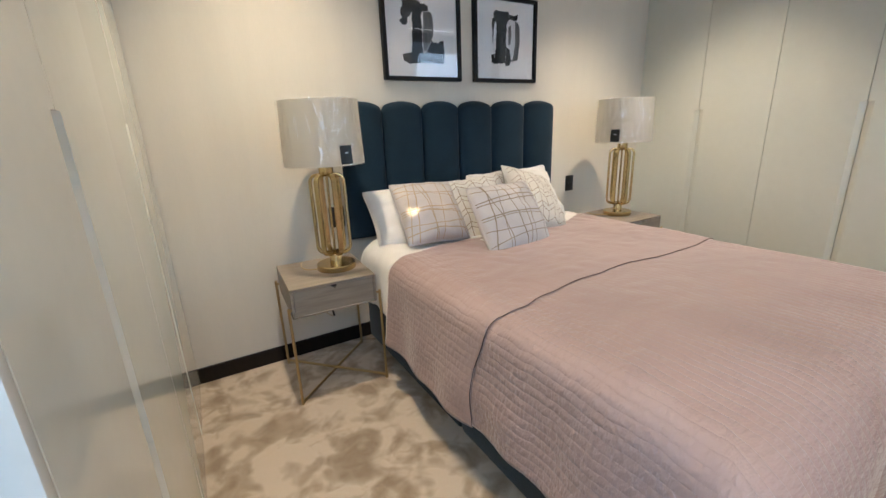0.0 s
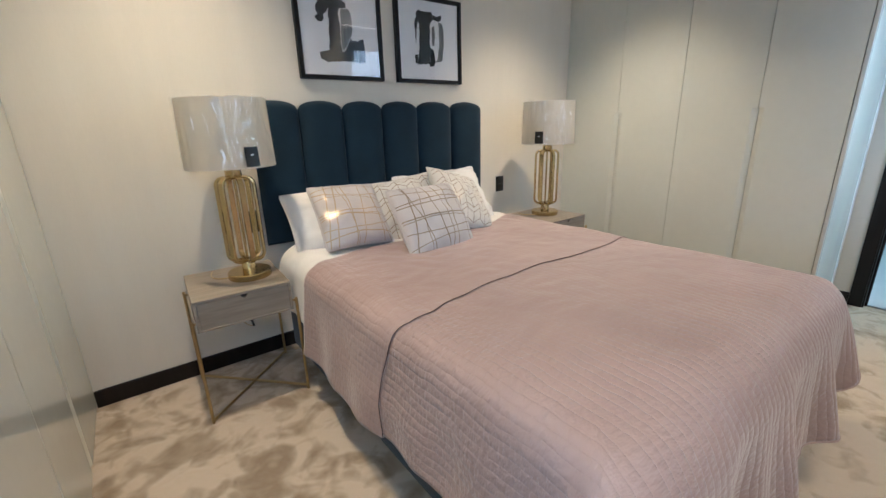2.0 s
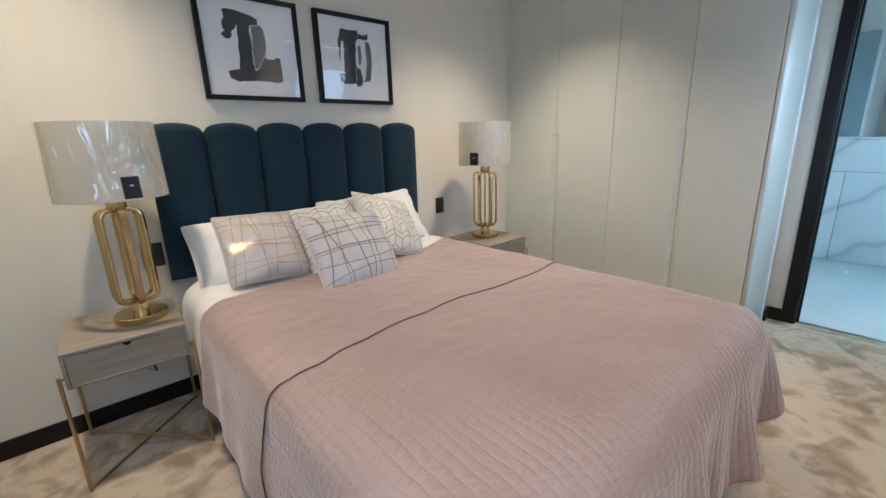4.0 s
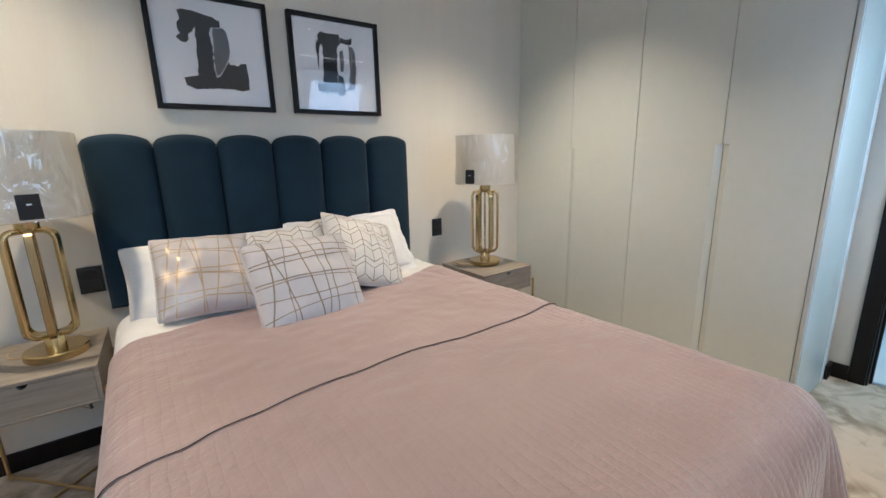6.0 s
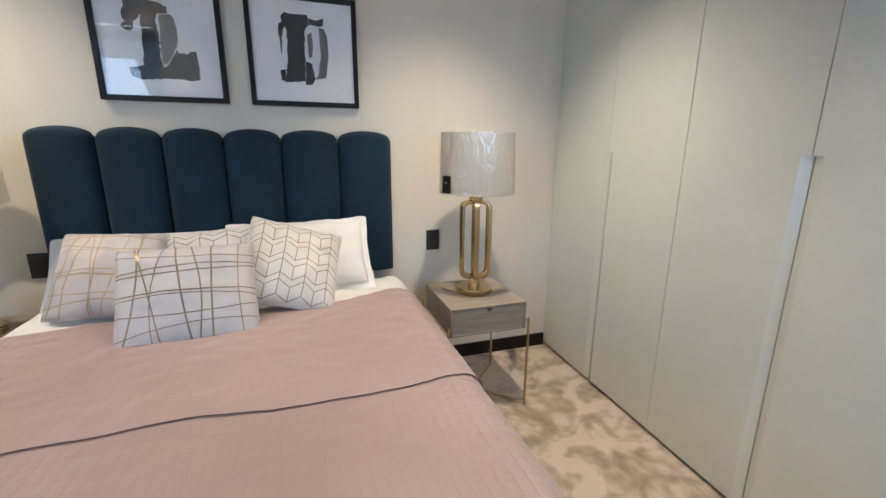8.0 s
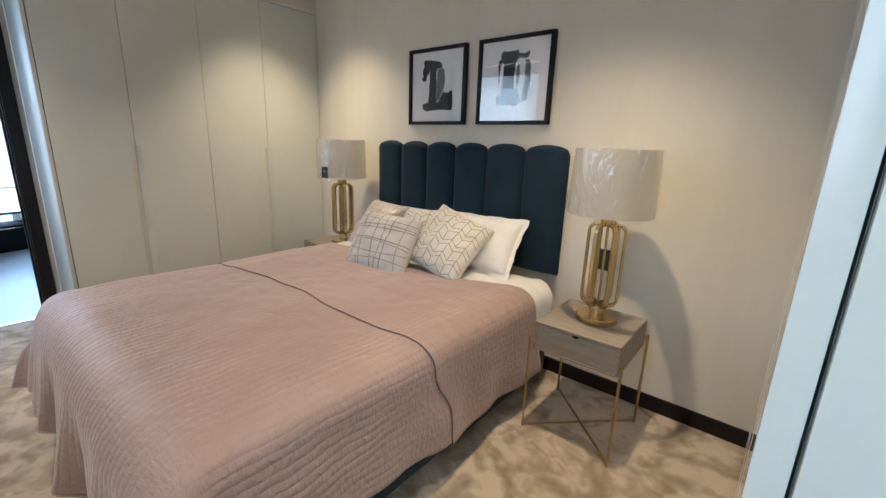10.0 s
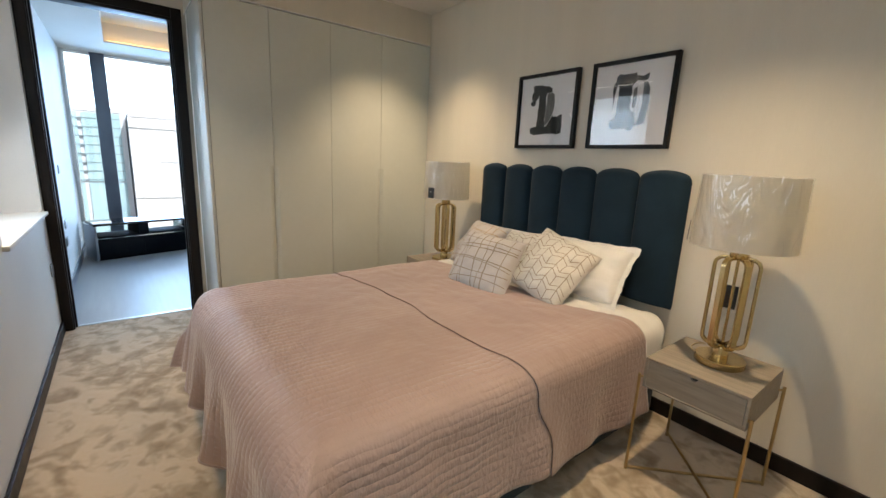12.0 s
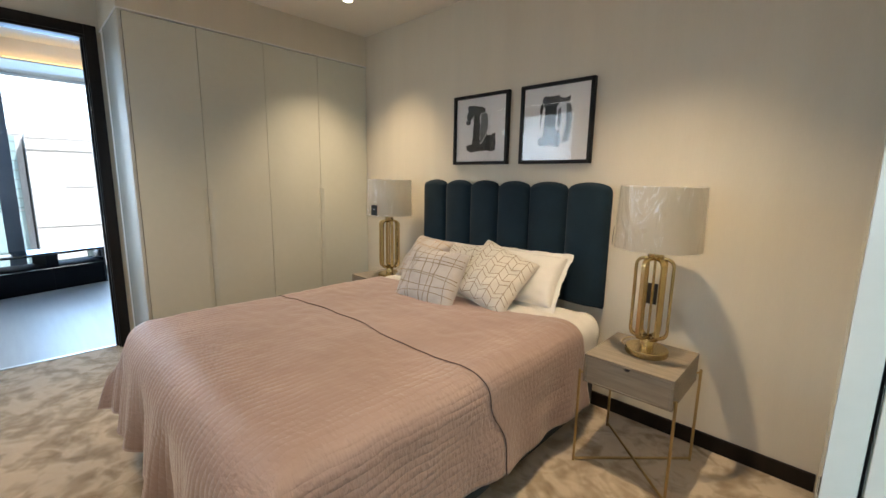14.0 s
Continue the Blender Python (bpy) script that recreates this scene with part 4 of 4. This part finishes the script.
# ---- framed prints ----
def art_shape(bm, pts, seed, ox, oz, y, size=0.456, rough=0.0035):
    """A brush mark with ragged edges, a hair's breadth proud of the paper."""
    rnd = random.Random(seed)
    run = []
    for (u0, v0), (u1, v1) in zip(pts, pts[1:] + pts[:1]):
        k = max(2, int(math.hypot(u1 - u0, v1 - v0) * size / 0.012))
        for i in range(k):
            u, v = u0 + (u1 - u0) * i / k, v0 + (v1 - v0) * i / k
            run.append((ox + u * size + rnd.uniform(-rough, rough), oz + v * size + rnd.uniform(-rough, rough)))
    top = [bm.verts.new((x, y - 0.0006, z)) for x, z in run]
    low = [bm.verts.new((x, y + 0.0002, z)) for x, z in run]
    bm.faces.new(top)
    for i in range(len(run)):
        j = (i + 1) % len(run)
        bm.faces.new((top[i], top[j], low[j], low[i]))


def framed_print(x0, label, dark, grey):
    x1, z0, z1, yf = x0 + 0.502, 1.500, 1.995, 2.545
    ob = thing("framed_print", label, "picture", ((x0 + x1) / 2, NORTH, z0), "pictures over the bed")
    b = 0.022
    part("picture_frame", boxes((x0, x0 + b, yf, NORTH - 0.001, z0, z1), (x1 - b, x1, yf, NORTH - 0.001, z0, z1), (x0 + b, x1 - b, yf, NORTH - 0.001, z0, z0 + b), (x0 + b, x1 - b, yf, NORTH - 0.001, z1 - b, z1), bevel=0.0015), FRAME_WOOD, ob, "slim black wooden frame")
    yp = 2.562
    part("print", boxes((x0 + b, x1 - b, yp, yp + 0.004, z0 + b, z1 - b)), PAPER, ob, "white paper print", smooth=False)
    part("glazing", boxes((x0 + b, x1 - b, yf + 0.006, yf + 0.008, z0 + b, z1 - b)), PANE, ob, "picture glass", smooth=False)
    for k, pts in enumerate(dark):
        bm = bmesh.new()
        art_shape(bm, pts, 40 + k, x0 + b, z0 + b, yp - 0.0008 * (k % 3))
        part("paint_mark", bm, INK, ob, smooth=False)
    for k, pts in enumerate(grey):
        bm = bmesh.new()
        art_shape(bm, pts, 70 + k, x0 + b, z0 + b, yp - 0.0032 - 0.0006 * k, rough=0.002)
        part("paint_mark", bm, INK_GREY, ob, smooth=False)


framed_print(0.993, "black framed abstract print of a hooked brush mark", (
    [(0.23, 0.86), (0.27, 0.88), (0.38, 0.87), (0.51, 0.85), (0.59, 0.81), (0.60, 0.76), (0.51, 0.74), (0.39, 0.74), (0.34, 0.69), (0.30, 0.65), (0.24, 0.65), (0.21, 0.73), (0.25, 0.79)],
    [(0.23, 0.655), (0.30, 0.655), (0.30, 0.61), (0.27, 0.58), (0.22, 0.59), (0.20, 0.61)],
    [(0.38, 0.76), (0.51, 0.75), (0.49, 0.68), (0.50, 0.55), (0.49, 0.38), (0.50, 0.26), (0.34, 0.25), (0.35, 0.40), (0.36, 0.58), (0.36, 0.68)],
    [(0.22, 0.25), (0.34, 0.28), (0.50, 0.27), (0.60, 0.30), (0.81, 0.29), (0.81, 0.18), (0.74, 0.15), (0.63, 0.17), (0.43, 0.16), (0.31, 0.14), (0.22, 0.18)],
    [(0.53, 0.28), (0.60, 0.37), (0.63, 0.44), (0.65, 0.40), (0.69, 0.42), (0.72, 0.39), (0.75, 0.42), (0.80, 0.44), (0.81, 0.28)]),
    ([(0.52, 0.74), (0.61, 0.75), (0.65, 0.71), (0.66, 0.61), (0.65, 0.48), (0.60, 0.385), (0.53, 0.295), (0.505, 0.29), (0.50, 0.40), (0.51, 0.57)],
     [(0.585, 0.66), (0.60, 0.66), (0.605, 0.48), (0.585, 0.38)]))
framed_print(1.594, "black framed abstract print of upright brush marks", (
    [(0.29, 0.82), (0.33, 0.87), (0.42, 0.85), (0.55, 0.87), (0.56, 0.77), (0.52, 0.70), (0.51, 0.45), (0.50, 0.21), (0.30, 0.19), (0.335, 0.45), (0.34, 0.70)],
    [(0.56, 0.83), (0.63, 0.81), (0.71, 0.84), (0.71, 0.775), (0.65, 0.755), (0.56, 0.77)],
    [(0.265, 0.76), (0.31, 0.78), (0.325, 0.74), (0.29, 0.62), (0.275, 0.45), (0.265, 0.60)],
    [(0.51, 0.42), (0.58, 0.38), (0.60, 0.24), (0.57, 0.18), (0.50, 0.17)],
    [(0.255, 0.31), (0.31, 0.33), (0.31, 0.20), (0.26, 0.21)]),
    ([(0.66, 0.75), (0.71, 0.74), (0.75, 0.66), (0.75, 0.46), (0.71, 0.25), (0.60, 0.23), (0.64, 0.30), (0.67, 0.48)],
     [(0.545, 0.66), (0.585, 0.69), (0.60, 0.60), (0.585, 0.46), (0.545, 0.44)]))


# ---- switch plates and sockets ----
def plate(name, label, x0, x1, z0, z1, mat, y_face, keys=2):
    """A flat plate with rocker keys on a wall; y_face is the wall's face, north or south."""
    s = -1 if y_face > 1 else 1
    ob = thing(name, label, "switch", ((x0 + x1) / 2, y_face, z0))
    ys = sorted((y_face + s * 0.0005, y_face + s * 0.009))
    part("plate", boxes((x0, x1, ys[0], ys[1], z0, z1), bevel=0.0015), mat, ob)
    yk = sorted((y_face + s * 0.009, y_face + s * 0.0125))
    h = (z1 - z0 - 0.02) / keys
    for k in range(keys):
        part("rocker", boxes((x0 + 0.014, x1 - 0.014, yk[0], yk[1], z0 + 0.011 + k * h, z0 + 0.009 + (k + 1) * h), bevel=0.0015), mat, ob)


plate("switch_plate", "matt black switch plate on the wall beside the bed", 2.458, 2.534, 0.722, 0.840, BLACK, NORTH)
plate("switch_plate", "matt black switch plate on the wall beside the bed", 0.602, 0.688, 0.716, 0.832, BLACK, NORTH)
plate("wall_socket", "brushed steel socket plate low on the white wall", -0.80, -0.715, 0.46, 0.545, STEEL, SOUTH, 1)


# ---- living room beyond the west doorway ----
LX0, LY1, LS = -4.25, 3.4, -0.275
structure("floor_living", boxes((LX0 - 0.2, WEST - 0.062, LS - 0.1, LY1, -0.12, -0.004)), FLOORWOOD, "pale wooden floorboards")
structure("wall_living", boxes((LX0 - 0.1, WEST - 0.121, LS - 0.15, LS, 0, 2.9)), WHITE, "white painted side wall")
structure("wall_living_east", boxes((WEST - 0.12, WEST - 0.005, NORTH + 0.121, LY1, 0, 2.9), (WEST - 0.12, EAST, SOUTH - 0.38, NORTH + 0.12, TOP + 0.151, 2.95)), WHITE, "plain white wall")
structure("wall_living_far", boxes((LX0 - 0.2, WEST - 0.121, LY1, LY1 + 0.1, 0, 2.9)), WHITE, "white painted wall")
structure("ceiling_living", boxes((LX0 - 0.2, WEST - 0.121, LS, LY1, 2.80, 2.9), (LX0 - 0.2, WEST - 0.121, LS, 0.19, 2.56, 2.80), (LX0 - 0.2, -3.45, 0.19, LY1, 2.56, 2.80), (-3.45, -3.35, 0.19, LY1, 2.56, 2.58)), CEIL, "white stepped ceiling with a lit cove")
structure("baseboard", boxes((LX0, WEST - 0.14, LS + 0.0005, LS + 0.015, -0.004, 0.09), bevel=0.003), GREYFRAME, "grey skirting board")
cove = thing("cove_light", "warm light strip hidden in the ceiling cove", "strip light", (-3.42, 1.8, 2.58))
part("strip", boxes((-3.43, -3.375, 0.22, LY1 - 0.05, 2.5805, 2.589)), COVE, cove, "glowing warm strip", smooth=False)
glazing = tagged(new("window_3"), "full-height grey framed window of the living room", "window", kind="structure")
glazing.location = (LX0, 1.5, 0)
cols = ((LS, LS + 0.04), (0.02, 0.172), (1.55, 1.66), (3.3, 3.4))
for y0, y1 in cols:
    part("mullion", boxes((LX0 - 0.06, LX0 + 0.09, y0, y1, 0, 2.559), bevel=0.006), WHITE if y0 == LS else GREYFRAME, glazing)
for (p0, p1), (q0, q1) in zip(cols, cols[1:]):
    part("transom", boxes((LX0 - 0.05, LX0 + 0.05, p1, q0, 0.0, 0.09), (LX0 - 0.05, LX0 + 0.05, p1, q0, 2.54, 2.559), bevel=0.004), WHITE, glazing)
    part("pane", boxes((LX0 - 0.012, LX0 + 0.0, p1, q0, 0.09, 2.54)), PANE, glazing, smooth=False).visible_shadow = False

tx0, tx1, ty0, ty1 = -3.66, -3.26, -0.115, 0.93
bench = thing("media_bench", "long black gloss media bench with open shelves under the window", "media unit", (tx1, ty0, 0))
bench.rotation_euler.z = radians(17)
part("top", boxes((tx0, tx1, ty0, ty1, 0.425, 0.455), bevel=0.003), BENCH, bench)
part("side_panel", boxes((tx0, tx1, ty0, ty0 + 0.025, -0.004, 0.425), bevel=0.002), BENCH_SIDE, bench, "grey lacquered side")
part("side_panel", boxes((tx0, tx1, ty1 - 0.025, ty1, -0.004, 0.425), bevel=0.002), BENCH, bench)
part("shelf", boxes((tx0, tx1 - 0.01, ty0 + 0.025, ty1 - 0.025, 0.27, 0.29), bevel=0.002), BENCH_FRONT, bench)
part("drawer_front", boxes((tx1 - 0.024, tx1 - 0.004, ty0 + 0.028, 0.40, 0.03, 0.265), bevel=0.002), BENCH_FRONT, bench)
part("drawer_front", boxes((tx1 - 0.024, tx1 - 0.004, 0.404, ty1 - 0.028, 0.03, 0.265), bevel=0.002), BENCH_FRONT, bench)
part("divider", boxes((tx0, tx1 - 0.01, 0.35, 0.46, 0.29, 0.425)), BENCH_FRONT, bench)
part("plinth", boxes((tx0 + 0.02, tx1 - 0.03, ty0 + 0.025, ty1 - 0.025, -0.004, 0.03)), BENCH_FRONT, bench)
for sx, sz, hh, ww, lab in ((-2.35, 1.145, 0.085, 0.085, "white light switch with a steel plate"), (-2.26, 0.62, 0.085, 0.145, "steel double socket plate"), (-2.20, 0.455, 0.085, 0.145, "steel double socket plate")):
    plate("wall_plate", lab, sx - ww / 2, sx + ww / 2, sz - hh / 2, sz + hh / 2, STEEL, LS, 1)

# the street side: facing buildings, ground far below
structure("ground", boxes((-900, 900, -900, 900, -9.3, -9.0)), GROUND, "grey street paving far below")


tagged(new("backdrop", finish("backdrop", boxes((-91, -90, -220, 220, -9, 120)), SKYGLOW)), "bright hazy sky beyond the street", "sky", kind="structure")


def facing_building(name, x, y0, y1, top, mat, label):
    ob = thing(name, label, "building", (x - 4, (y0 + y1) / 2, -9.0))
    part("wall", boxes((x - 8, x, y0, y1, -9.0, top)), mat, ob, smooth=False)
    part("parapet", boxes((x - 8, x + 0.03, y0, y1, top, top + 0.16)), FACADE_BAND, ob, smooth=False)
    return ob


b1 = facing_building("apartment_building", -15.0, 0.55, 14.0, 2.40, FACADE, "pale rendered building with small slot windows across the street")
for wy, wz in ((1.35, 0.9), (2.9, 1.75), (2.9, 0.95), (4.6, 1.75), (4.6, 0.2), (1.35, -1.1), (3.0, -1.4)):
    part("window", boxes((-15.02, -14.96, wy, wy + 0.95, wz, wz + 0.16 + 0.12 * (wz > 1)), bevel=0.01), FACADE_BAND, b1)
for wz in (-0.35, -2.9, 2.05):
    part("string_course", boxes((-15.0, -14.93, 0.55, 14.0, wz, wz + 0.05)), FACADE, b1, smooth=False)
b2 = facing_building("office_building", -16.2, -9.0, 0.5, 2.55, FACADE_BAND, "glazed teal building with horizontal louvres")
for k in range(8):
    part("louvre", boxes((-16.2, -16.08, -9.0, 0.34, 0.2 + 0.3 * k, 0.23 + 0.3 * k)), TEALFRAME, b2, smooth=False)
for k in range(8):
    part("glazing", boxes((-16.18, -16.1, -8.9 + 1.17 * k, -7.85 + 1.17 * k, -3.2, 0.1)), TEALGLASS, b2, smooth=False)
    part("glazing", boxes((-16.18, -16.1, -8.9 + 1.17 * k, -7.85 + 1.17 * k, 0.15, 2.5)), TEALGLASS, b2, smooth=False)


# ---- bathroom beyond the east doorway ----
structure("floor_bathroom", boxes((EAST + 0.062, 6.2, -1.0, 1.7, -0.12, -0.004)), STONE_FLOOR, "pale stone floor, faintly clouded")
structure("wall_bathroom", boxes((6.1, 6.2, -1.0, 1.7, 0, 2.75), (EAST + 0.121, 6.1, 1.6, 1.7, 0, 2.75)), WHITE, "white bathroom wall")
structure("wall_bathroom_south", boxes((EAST + 0.121, 4.4, -1.1, -1.0, 0, 2.75), (5.6, 6.2, -1.1, -1.0, 0, 2.75), (4.4, 5.6, -1.1, -1.0, 0, 0.8), (4.4, 5.6, -1.1, -1.0, 2.25, 2.75)), WHITE, "white wall with a window opening")
structure("ceiling_bathroom", boxes((EAST + 0.121, 6.2, -1.0, 1.7, 2.65, 2.75)), CEIL, "white bathroom ceiling")
structure("wall_bathroom_west", boxes((EAST + 0.121, EAST + 0.13, DOOR_E[1] + 0.08, 1.6, 0, 2.65), (EAST + 0.121, EAST + 0.13, -1.0, DOOR_E[0] - 0.08, 0, 2.65)), WHITE, "white wall beside the doorway")
vanity = thing("boxed_wall", "low marble-clad wall with a ledge along the bathroom", "marble wall", (6.0, 0.3, 0))
part("cladding", boxes((5.90, 6.099, -0.99, 0.62, 0, 0.86), (5.90, 6.099, 0.624, 1.59, 0, 0.86), (5.903, 6.099, -0.99, 1.59, 0.863, 1.155), bevel=0.002), MARBLE, vanity)
part("ledge", boxes((5.885, 6.099, -0.99, 1.59, 1.157, 1.178), bevel=0.003), MARBLE, vanity)
cab = thing("mirror_cabinet", "tall grey mirrored cabinet on the marble ledge", "cabinet", (6.0, 0.85, 1.178))
part("body", boxes((5.96, 6.099, 0.575, 1.2, 1.178, 2.09), bevel=0.003), WHITE, cab)
part("door", boxes((5.945, 5.958, 0.59, 1.195, 1.185, 2.085), bevel=0.002), SMOKED, cab, "grey mirror door", smooth=False)
pan = thing("wall_panel", "taupe panel standing on the marble ledge", "panel", (6.0, 0.39, 1.178))
part("board", boxes((6.04, 6.099, 0.30, 0.49, 1.178, 2.14), bevel=0.003), TAUPE, pan)
